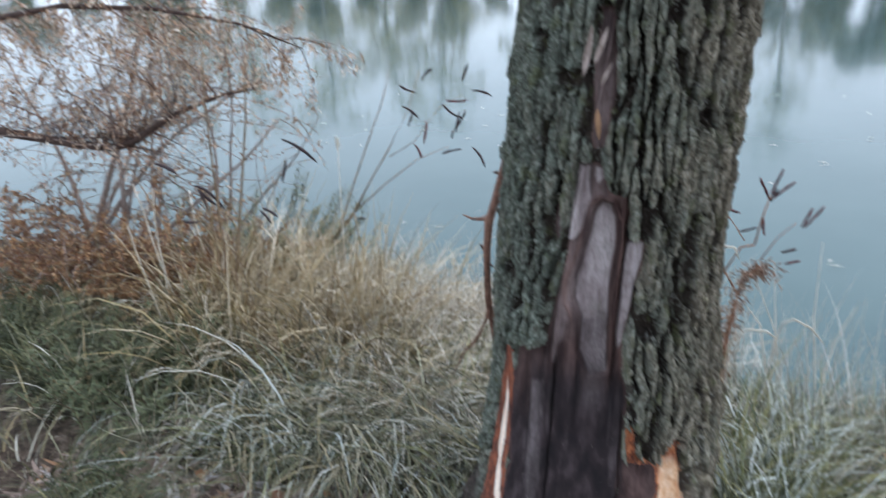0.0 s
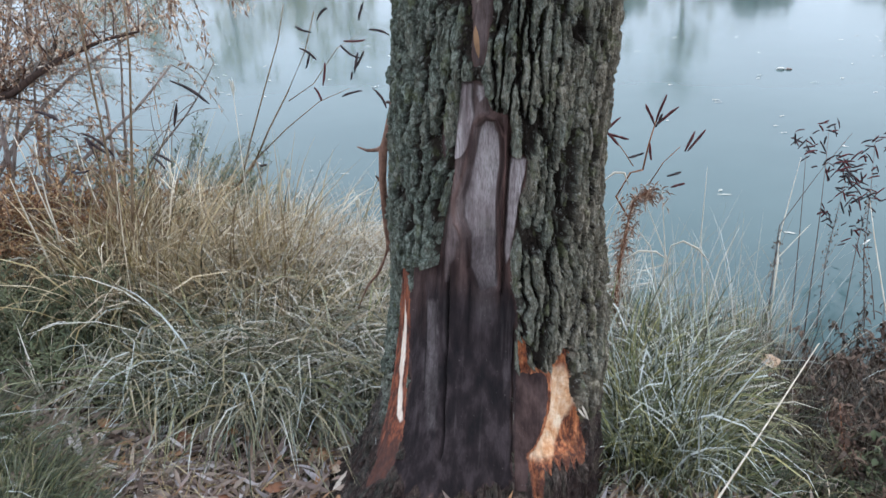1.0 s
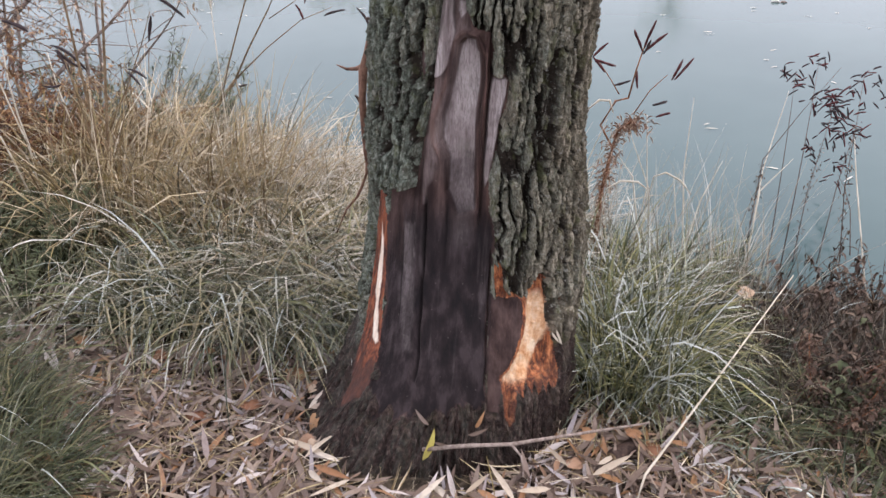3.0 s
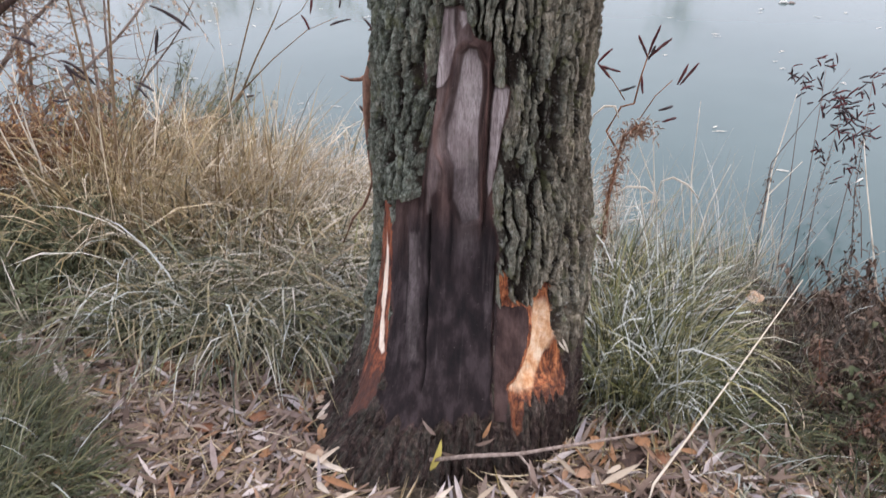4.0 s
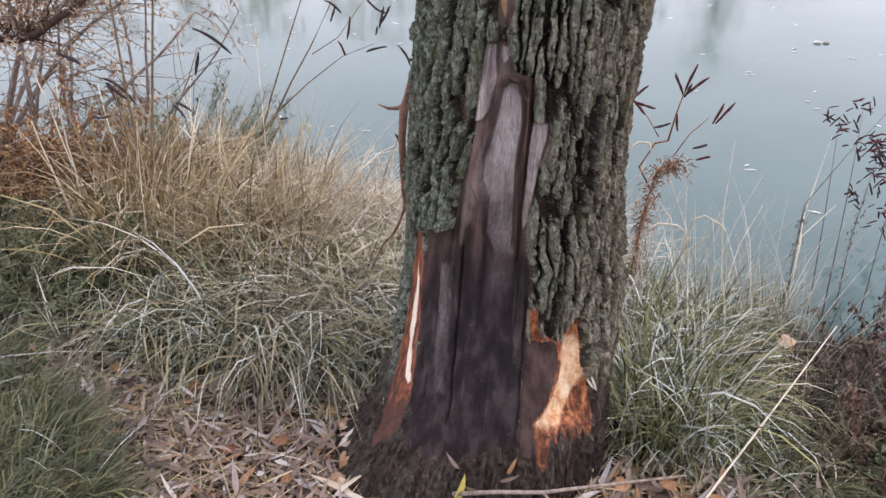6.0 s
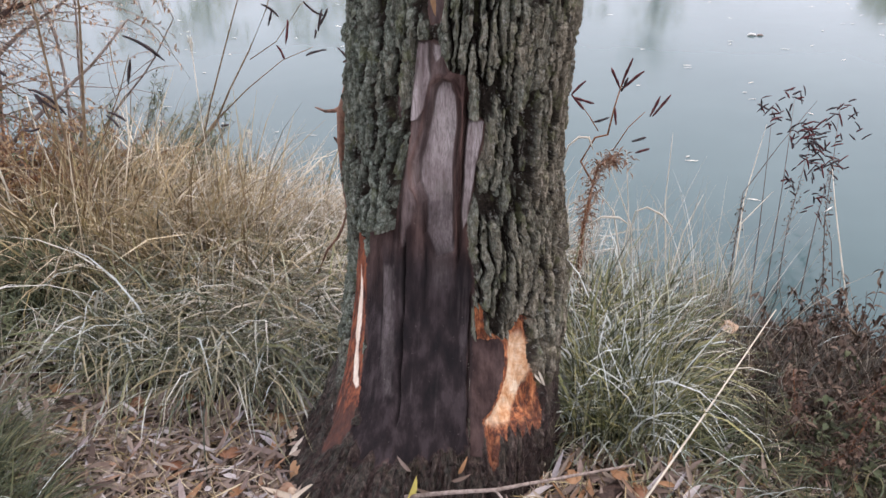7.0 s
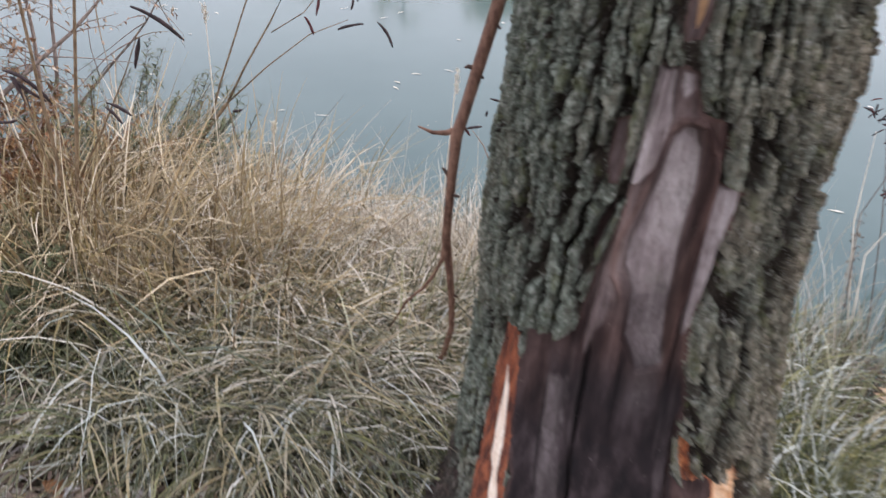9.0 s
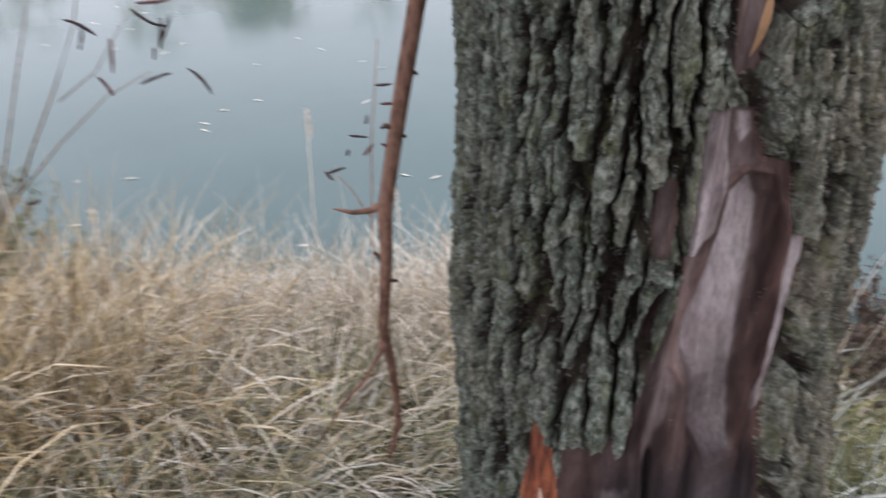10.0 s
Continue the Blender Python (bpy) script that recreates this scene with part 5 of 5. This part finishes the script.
# thin bare stalks at the water's edge beside the trunk
for k, (pa, pb, pc) in enumerate((((0.84, 1.30, -0.42), (0.80, 1.53, 0.05), (0.80, 1.6, 0.38)), ((0.80, 1.28, -0.42), (0.93, 1.65, -0.17), (1.03, 1.8, -0.02)),
                                  ((1.10, 1.22, -0.44), (1.26, 1.9, -0.09), (1.41, 2.3, 0.19)), ((0.62, 1.30, -0.42), (0.62, 1.3, 0.05), (0.48, 1.3, 0.37)),
                                  ((0.64, 1.1, -0.36), (0.52, 1.1, 0.20), (0.45, 1.1, 0.29)), ((1.66, 1.2, -0.46), (1.63, 1.7, 0.0), (1.65, 1.9, 0.11)),
                                  ((0.30, 1.12, -0.36), (0.33, 1.12, 0.25), (0.39, 1.12, 0.44)), ((0.56, 1.15, -0.37), (0.60, 1.2, 0.10), (0.56, 1.25, 0.42)),
                                  ((1.12, 1.3, -0.44), (1.17, 1.55, -0.05), (1.33, 1.7, 0.06)), ((0.72, 1.2, -0.40), (0.76, 1.25, -0.10), (0.72, 1.3, 0.12)))):
    st = thing("dry_stalk", pa, "thin bare dry stalk at the water's edge", "stalk", "bare stalks by the water")
    o = Vector(pa)
    pts = [o, o.lerp(Vector(pb), 0.5), Vector(pb), Vector(pb).lerp(Vector(pc), 0.5), Vector(pc)]
    part("stem", Shape().tube([p - o for p in pts], [0.004, 0.0035, 0.003, 0.002, 0.001], 5), STRAW, st)
# nodding bleached plume
for k, (pts) in enumerate(([(0.68, 1.25, -0.42), (0.64, 1.4, -0.03), (0.65, 1.4, 0.06), (0.70, 1.4, 0.085), (0.77, 1.4, 0.05), (0.83, 1.4, -0.02)],
                           [(0.41, 1.05, -0.34), (0.41, 1.05, 0.11), (0.42, 1.05, 0.16), (0.47, 1.05, 0.20), (0.54, 1.05, 0.20), (0.58, 1.05, 0.17)],
                           [(0.28, 1.12, -0.36), (0.29, 1.12, 0.40), (0.31, 1.12, 0.48), (0.35, 1.12, 0.52), (0.39, 1.12, 0.52), (0.41, 1.12, 0.47)])):
    st = thing("nodding_reed", pts[0], "bleached reed with a nodding plume", "reed", "nodding reeds")
    o = Vector(pts[0])
    part("stem", Shape().tube([Vector(p) - o for p in pts], [0.003, 0.003, 0.0035, 0.005, 0.005, 0.002], 5), STRAW, st)

# a thin weed with a few dark leaves behind the stick
tb = (-0.38, 1.58, gz(-0.38, 1.58))
wt = weed("thin_weed", tb, [([(-0.38, 1.58, tb[2] - 0.02), (-0.36, 1.65, 0.05), (-0.33, 1.7, 0.40), (-0.28, 1.7, 0.78)], 0.004, 0.0015),
                            ([(-0.36, 1.66, 0.12), (-0.42, 1.69, 0.24), (-0.47, 1.7, 0.30)], 0.0025, 0.001)],
          "thin reddish weed with a few dark withered leaves by the water", REDSTALK)
for k, (x, z, way) in enumerate(((-0.50, 0.305, 1), (-0.46, 0.275, 1), (-0.40, 0.39, 1), (-0.37, 0.36, 1), (-0.36, 0.43, 1), (-0.30, 0.40, 1), (-0.33, 0.48, 1), (-0.27, 0.55, -1), (-0.30, 0.62, 1), (-0.22, 0.70, -1))):
    on(wt, (x + 0.02 * math.sin(5.1 * k), 1.7, z), (way * math.cos(2.3 * k), 0.2, 0.15 + 0.7 * math.sin(2.3 * k)), 0.05 + 0.02 * math.cos(1.7 * k), REDPOD if k % 2 else POD, 0.011, 0.1, 400 + k)

# pale fluffy seed heads
for k, (base, top, head) in enumerate((((-0.60, 1.62), (-0.545, 1.7, 0.55), 0.10), ((-0.25, 1.60), (-0.25, 1.7, 0.20), 0.16), ((-1.62, 1.75), (-1.60, 1.8, 0.71), 0.07),
                                       ((-1.35, 1.70), (-1.34, 1.75, 0.24), 0.05), ((-0.95, 1.6), (-0.93, 1.65, 0.12), 0.04))):
    o = Vector((base[0], base[1], gz(*base)))
    st = thing("seed_head_stalk", o, "thin stalk with a pale fluffy seed head", "stalk", "stalks with seed heads")
    t = Vector(top) - o
    part("stem", Shape().tube([(0, 0, -0.02), t * 0.5, t], [0.003, 0.0025, 0.002], 5), STRAW, st)
    q = random.Random(k)
    fl = Shape()
    for _ in range(60):
        p = t + Vector((q.gauss(0, 0.004), q.gauss(0, 0.004), -head * q.random()))
        fl.leaf(p, (q.uniform(-1, 1), q.uniform(-1, 1), 1.2), (q.uniform(-1, 1), 1, 0), q.uniform(0.012, 0.026), 0.005, 0.3, 0.2, 2)
    part("seed_head", fl, PALE_LEAF, st, "pale fluffy seed head")

# brown dead herbs on the right bank
for k, (cx, cy, n, hgt, mat, mat2) in enumerate(((1.35, 0.75, 420, 0.34, DARKTWIG, BROWNLEAF), (1.62, 0.45, 460, 0.36, DARKTWIG, BROWNLEAF), (1.45, 0.25, 360, 0.28, DARKTWIG, HERB),
                                            (1.75, 0.90, 420, 0.42, STALK, BROWNLEAF), (1.15, 0.55, 260, 0.22, DARKTWIG, BROWNLEAF), (1.25, 0.10, 240, 0.2, STALK, HERB), (1.50, 1.05, 420, 0.40, DARKTWIG, BROWNLEAF), (1.90, 0.55, 420, 0.38, DARKTWIG, BROWNLEAF), (1.30, 0.42, 380, 0.30, DARKTWIG, BROWNLEAF))):
    q = random.Random(60 + k)
    hb = thing("dead_herb", (cx, cy, gz(cx, cy)), "tangle of dark brown dead herbs on the bank", "herb", "dead herbs on the bank")
    lf = Shape()
    for i in range(46):
        pts, rad = limb((q.uniform(-0.16, 0.16), q.uniform(-0.16, 0.16), -0.02), (q.uniform(-0.7, 0.7), q.uniform(-0.7, 0.7), 1), hgt * q.uniform(0.5, 1.2), 0.003, 0.001,
                        (q.uniform(-0.5, 0.5), q.uniform(-0.5, 0.5), -0.3), 5, i + 100 * k)
        part("stem", Shape().tube(pts, rad, 4), STALK if k == 3 else DARKTWIG, hb)
        for _ in range(n // 20):
            m = q.randint(0, 4)
            p = pts[m].lerp(pts[m + 1], q.random())
            lf.leaf(p, (q.uniform(-1, 1), q.uniform(-1, 1), q.uniform(-0.8, 0.6)), (q.uniform(-0.5, 0.5), 0.2, 1), q.uniform(0.02, 0.06), q.uniform(0.010, 0.022), 0.8, 0.6, 3)
    part("foliage", lf, mat2, hb)

# rusty fluffy dock stalks in front of the dead herbs
q = random.Random(131)
for k, (x, y, hgt) in enumerate(((1.10, 0.20, 0.34), (1.22, 0.32, 0.44), (1.30, 0.12, 0.36), (1.42, 0.40, 0.46), (1.05, 0.02, 0.26), (1.50, 0.22, 0.40), (1.18, 0.10, 0.30), (1.62, 0.62, 0.48))):
    dk = thing("dock_stalk", (x, y, gz(x, y)), "dry red-brown dock stalk covered in withered husks", "weed", "dock stalks on the bank")
    pts, rad = limb((0, 0, -0.02), (q.uniform(-0.2, 0.5), q.uniform(-0.3, 0.3), 1), hgt, 0.004, 0.0015, (q.uniform(-0.2, 0.6), 0, -0.1), 6, 700 + k)
    part("stem", Shape().tube(pts, rad, 6), REDSTALK, dk)
    fl = Shape()
    for _ in range(320):
        m = q.randint(1, 5)
        c = pts[m].lerp(pts[m + 1], q.random()) + Vector((q.gauss(0, 0.020), q.gauss(0, 0.020), q.gauss(0, 0.012)))
        fl.leaf(c, (q.uniform(-1, 1), q.uniform(-1, 1), q.uniform(-0.8, 0.8)), (q.uniform(-1, 1), 0.4, 1), q.uniform(0.012, 0.032), q.uniform(0.006, 0.012), 0.8, 0.5, 2)
    part("husk_tuft", fl, DOCKHUSK, dk, "withered red-brown husks", "stuff")

# dark green herbs in the straw
for k, (cx, cy, rad0, hgt, n) in enumerate(((-2.40, 2.10, 0.30, 0.72, 5200), (-2.12, 2.05, 0.22, 0.66, 3200), (-2.35, 0.80, 0.32, 0.36, 2200), (-2.15, 0.52, 0.32, 0.34, 2200), (-1.85, 0.60, 0.26, 0.28, 1500), (-1.95, 2.25, 0.22, 0.50, 1100))):
    q = random.Random(80 + k)
    hb = thing("green_herb", (cx, cy, gz(cx, cy)), "low bushy dull green herb among dry grass", "herb", "green herbs")
    lf = Shape()
    for i in range(40):
        a = q.uniform(0, 6.28)
        r = rad0 * math.sqrt(q.random())
        pts, rad = limb((r * math.cos(a), r * math.sin(a), -0.03), (math.cos(a) * 0.5, math.sin(a) * 0.5, 1), hgt * q.uniform(0.6, 1.2), 0.003, 0.001, (0.2, 0, -0.2), 6, i + 50 * k)
        part("stem", Shape().tube(pts, rad, 4), STALK if k == 3 else DARKTWIG, hb)
        for _ in range(n // 40):
            m = q.randint(0, 5)
            p = pts[m].lerp(pts[m + 1], q.random())
            lf.leaf(p, (q.uniform(-1, 1), q.uniform(-1, 1), q.uniform(-0.2, 0.8)), (0, 0, 1), q.uniform(0.025, 0.06), 0.008, 0.4, 0.3, 3)
    part("foliage", lf, HERB, hb)


# ---- rusty shrubs on the bank ----
def shrub(at, limbs, twigs, leaves, reach, label, seed, leaf=None, high=0.0):
    ob = thing("shrub", at, label, "shrub", "rusty shrubs on the bank")
    q = random.Random(seed)
    lf = Shape()
    for k, (way, ln, r0) in enumerate(limbs):
        pts, rad = limb((0, 0, -0.05), way, ln, r0, r0 * 0.25, (q.uniform(-0.4, 0.4), q.uniform(-0.3, 0.3), q.uniform(-0.5, 0.2)), 9, seed + k)
        part("branch", Shape().tube(pts, rad, 8), TWIG if leaf else GREYTWIG, ob)
        for i in range(twigs):
            b = pts[q.randint(2, 9)]
            tp, tr = limb(b, (q.uniform(-1, 1), q.uniform(-1, 1), q.uniform(-0.5, 1)), reach * q.uniform(0.4, 1.3), 0.0036, 0.0008,
                          (q.uniform(-0.8, 0.8), q.uniform(-0.8, 0.8), -0.7), 6, seed + 31 * k + i)
            part("twig", Shape().tube(tp, tr, 4), (GREYTWIG, STALK, TWIG)[i % 3], ob)
            for _ in range(leaves):
                m = q.randint(1, 5)
                p = tp[m].lerp(tp[m + 1], q.random())
                if p.z < high * q.uniform(0.7, 1.3):
                    continue
                lf.leaf(p, (q.uniform(-1, 1), q.uniform(-1, 1), q.uniform(-1, 0.3)), (q.uniform(-1, 1), q.uniform(-1, 1), 1), q.uniform(0.015, 0.042), q.uniform(0.007, 0.013), 0.7, 0.5, 2)
    part("foliage", lf, leaf or RUSTLEAF, ob)
    return ob


first = shrub((-3.35, 1.9, gz(-3.35, 1.9)), (((0.5, 0.2, 1.1), 1.5, 0.022), ((0.9, 0.1, 1.0), 1.6, 0.020), ((0.1, 0.4, 1.3), 1.5, 0.016)), 20, 30, 0.6,
              "leggy shrub with dark branches and rusty leaves", 7, None, 0.9)
bough = [(-4.75, 1.9, gz(-4.75, 1.9) - 0.1), (-4.70, 1.9, 0.2), (-4.58, 1.9, 0.62), (-4.2, 1.9, 0.66), (-3.8, 1.9, 0.62), (-3.4, 1.9, 0.58), (-3.17, 1.9, 0.57), (-3.01, 1.9, 0.61),
         (-2.83, 1.9, 0.71), (-2.61, 1.9, 0.82), (-2.34, 1.9, 0.91), (-2.13, 1.9, 0.95)]
bough = [Vector(p) - first.location for p in bough]
part("bough", Shape().tube(bough, [0.05, 0.045, 0.036, 0.032, 0.029, 0.027, 0.026, 0.024, 0.020, 0.015, 0.010, 0.005], 8), DARKTWIG, first, "thick dark bough")
q = random.Random(90)
spray = Shape()
for k in range(170):
    m = q.randint(2, 10) if k < 90 else q.randint(2, 7)
    tp, tr = limb(bough[m].lerp(bough[m + 1], q.random()), (q.uniform(-0.6, 1.0), q.uniform(-0.5, 0.9), q.uniform(-0.1, 1.5)), q.uniform(0.25, 1.0) * (0.9 if k < 90 else 1.3), 0.004, 0.001, (q.uniform(-0.6, 0.9), 0, -0.6), 6, 900 + k)
    part("twig", Shape().tube(tp, tr, 4), (DARKTWIG, TWIG, GREYTWIG)[k % 3], first)
    for _ in range(24):
        i = q.randint(1, 5)
        p = tp[i].lerp(tp[i + 1], q.random()) + Vector((q.gauss(0, 0.02), q.gauss(0, 0.02), q.gauss(0, 0.02)))
        spray.leaf(p, (q.uniform(-1, 1), q.uniform(-1, 1), q.uniform(-1, 0.3)), (q.uniform(-1, 1), q.uniform(-1, 1), 1), q.uniform(0.02, 0.05), q.uniform(0.009, 0.017), 0.7, 0.5, 2)
high = [Vector(p) - first.location for p in ((-4.72, 1.90, 0.0), (-4.70, 1.92, 0.7), (-4.5, 1.95, 1.10), (-4.0, 2.0, 1.32), (-3.4, 2.0, 1.40), (-2.8, 2.05, 1.37), (-2.3, 2.1, 1.28), (-1.9, 2.1, 1.14))]
part("bough", Shape().tube(high, [0.040, 0.034, 0.028, 0.022, 0.017, 0.012, 0.008, 0.003], 8), DARKTWIG, first, "thin overhanging bough")
for k in range(110):
    m = q.randint(2, 6)
    tp, tr = limb(high[m].lerp(high[m + 1], q.random()), (q.uniform(-0.6, 0.9), q.uniform(-0.7, 0.7), q.uniform(-0.9, 0.7)), q.uniform(0.2, 0.7), 0.0035, 0.001, (q.uniform(-0.4, 0.6), 0, -1.1), 6, 1200 + k)
    part("twig", Shape().tube(tp, tr, 4), (DARKTWIG, TWIG, GREYTWIG)[k % 3], first)
    for _ in range(30):
        i = q.randint(1, 5)
        p = tp[i].lerp(tp[i + 1], q.random()) + Vector((q.gauss(0, 0.02), q.gauss(0, 0.02), q.gauss(0, 0.02)))
        spray.leaf(p, (q.uniform(-1, 1), q.uniform(-1, 1), q.uniform(-1.2, 0.2)), (q.uniform(-1, 1), q.uniform(-1, 1), 1), q.uniform(0.025, 0.06), q.uniform(0.009, 0.016), 0.7, 0.5, 2)
part("spray", spray, RUSTLEAF, first, "rusty tan leaf sprays")
shrub((-4.2, 2.6, gz(-4.2, 2.6)), (((0.5, 0.0, 1.0), 1.9, 0.03), ((0.9, 0.2, 1.2), 2.0, 0.025), ((-0.3, 0.1, 1.1), 1.7, 0.022), ((0.3, 0.6, 1.3), 1.9, 0.02)), 22, 30, 0.65,
      "leggy shrub with dark branches and rusty leaves", 17, None, 0.9)
shrub((-3.15, 2.75, gz(-3.15, 2.75)), (((0.5, 0.2, 1.3), 1.5, 0.016), ((0.1, 0.3, 1.3), 1.6, 0.016), ((0.9, 0.1, 1.1), 1.5, 0.012)), 14, 20, 0.5,
      "airy twiggy shrub with tan leaves at the water", 47, None, 0.9)
shrub((-3.45, 2.45, gz(-3.45, 2.45)), (((0.3, 0.1, 1.4), 1.9, 0.012), ((0.0, 0.2, 1.4), 1.8, 0.012)), 24, 32, 0.45,
      "airy twiggy shrub with tan leaves at the water", 57, None, 0.9)
for k, (x, y) in enumerate(((-2.95, 2.15), (-2.75, 1.55), (-2.5, 1.5), (-3.1, 1.5), (-2.35, 1.75), (-2.62, 1.38), (-2.42, 1.42), (-2.85, 1.40), (-3.30, 1.40), (-3.15, 1.70), (-3.60, 1.65), (-3.55, 1.25), (-3.9, 1.5))):
    tall = 1.0 if x > -2.9 else 1.5
    shrub((x, y, gz(x, y)), (((0.3, 0.2, 0.8), 0.5 * tall, 0.008), ((-0.5, 0.0, 0.9), 0.5 * tall, 0.008), ((0.6, -0.1, 0.8), 0.62, 0.008)), 26, 26, 0.34,
          "low rusty bramble on the bank", 27 + 11 * k, BRAMBLELEAF)

# ---- floating leaves ----
q = random.Random(33)
leaf_mesh = [Shape().leaf((0, 0, 0), (1, 0, 0), (0, 0, 1), ln, w, 0.1, 0.15, 4).mesh("floating_leaf", PALE_LEAF) for ln, w in ((0.07, 0.013), (0.09, 0.015), (0.05, 0.016), (0.11, 0.012))]
for k in range(100):
    y = q.uniform(1.9, 9.5)
    x = q.uniform(-0.55, 0.55) * (y + 2.0)
    if y < shore(x) + 0.15:
        continue
    ob = new("floating_leaf", leaf_mesh[k % 4])
    ob.matrix_basis = pose(x, y, WATER_Z + 0.004, q.uniform(-4, 4), 0, q.choice((0, 180)) + q.uniform(-50, 50))
    ob.parent = water
debris = thing("floating_debris", (2.45, 6.95, WATER_Z), "small pale and dark scrap floating on the pond", "debris")
part("pale_lump", Shape().tube([(-0.08, 0, 0.0), (-0.055, 0.01, 0.012), (-0.01, 0, 0.015), (0.02, 0, 0.0)], [0.006, 0.016, 0.014, 0.005], 8), PALE_LEAF, debris)
part("dark_lump", Shape().tube([(0.02, 0, 0.0), (0.04, 0.01, 0.008), (0.07, 0, 0.008), (0.09, 0, 0.0)], [0.006, 0.014, 0.012, 0.005], 8), GREYTWIG, debris)


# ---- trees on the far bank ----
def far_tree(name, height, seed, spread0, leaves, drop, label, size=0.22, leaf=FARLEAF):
    ob = thing(name, (0, 0, 0), label, "tree", "trees across the pond")
    q = random.Random(seed)
    bark, lf = Shape(), Shape()
    main, rad = limb((0, 0, -0.3), (q.uniform(-0.1, 0.1), 0, 1), height * 0.95, height * 0.013, height * 0.002, (0, 0, 0.2), 9, seed)
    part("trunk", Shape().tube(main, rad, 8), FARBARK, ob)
    for k in range(26):
        i = q.randint(2, 8)
        a = q.uniform(0, 6.28)
        bp, br = limb(main[i], (math.cos(a), math.sin(a), 1.1), height * spread0 * (1.25 - i / 10) * q.uniform(0.6, 1.1), height * 0.007, 0.01, (0, 0, drop), 7, seed + k)
        bark.tube(bp, br, 5)
        for m in range(5):
            a2 = q.uniform(0, 6.28)
            tp, tr = limb(bp[q.randint(2, 7)], (math.cos(a2), math.sin(a2), 0.8), height * 0.13 * q.uniform(0.6, 1.3), 0.015, 0.006, (0, 0, drop * 1.5), 5, seed + k * 9 + m)
            bark.tube(tp, tr, 3)
            for _ in range(leaves):
                p = tp[q.randint(1, 5)] + Vector((q.gauss(0, 0.12), q.gauss(0, 0.12), q.gauss(0, 0.15)))
                lf.leaf(p, (q.uniform(-0.6, 0.6), q.uniform(-0.6, 0.6), -1 if drop < -0.6 else q.uniform(-1, 1)), (q.uniform(-1, 1), q.uniform(-1, 1), 0.2), size * q.uniform(0.6, 1.4), size * 0.5, 0.3, 0.2, 2)
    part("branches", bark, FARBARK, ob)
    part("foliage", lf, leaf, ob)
    return ob


def across(azimuth, distance):
    return 0.2 + distance * math.sin(radians(azimuth)), -1.8 + distance * math.cos(radians(azimuth))


# mist exists only as paler bark and, on the first three, paler leaves
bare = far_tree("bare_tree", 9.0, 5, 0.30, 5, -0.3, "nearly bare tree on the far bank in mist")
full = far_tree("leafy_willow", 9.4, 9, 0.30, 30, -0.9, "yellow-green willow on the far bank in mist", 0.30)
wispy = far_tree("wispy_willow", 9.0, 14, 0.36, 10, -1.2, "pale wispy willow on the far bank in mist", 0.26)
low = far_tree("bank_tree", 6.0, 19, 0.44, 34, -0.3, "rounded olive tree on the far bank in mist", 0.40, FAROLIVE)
for ob, places in ((bare, ((6.8, 92, 2.75),)), (full, ((-3.0, 92, 2.65), (21.5, 92, 2.2), (2.2, 94, 2.4))),
                   (wispy, ((-16.5, 92, 2.6), (-21, 93, 2.3), (-26, 92, 2.7), (-8.0, 94, 2.9), (-31, 92, 2.5), (-37, 95, 2.5))),
                   (low, tuple((-48 + 3.2 * k, 96 + 3 * (k % 2), (1.35 if k < 15 else 1.9) * (1 + 0.2 * math.sin(k * 2.1))) for k in range(32)))):
    for k, (azm, dist, size) in enumerate(places):
        x, y = across(azm, dist)
        m = Matrix.Translation((x, y, gz(x, y))) @ Matrix.Rotation(k * 1.9, 4, "Z")
        if k == 0:
            ob.matrix_basis, ob.scale = m, (size,) * 3
        else:
            twin = copy_thing(ob, m)
            twin.scale = (size,) * 3
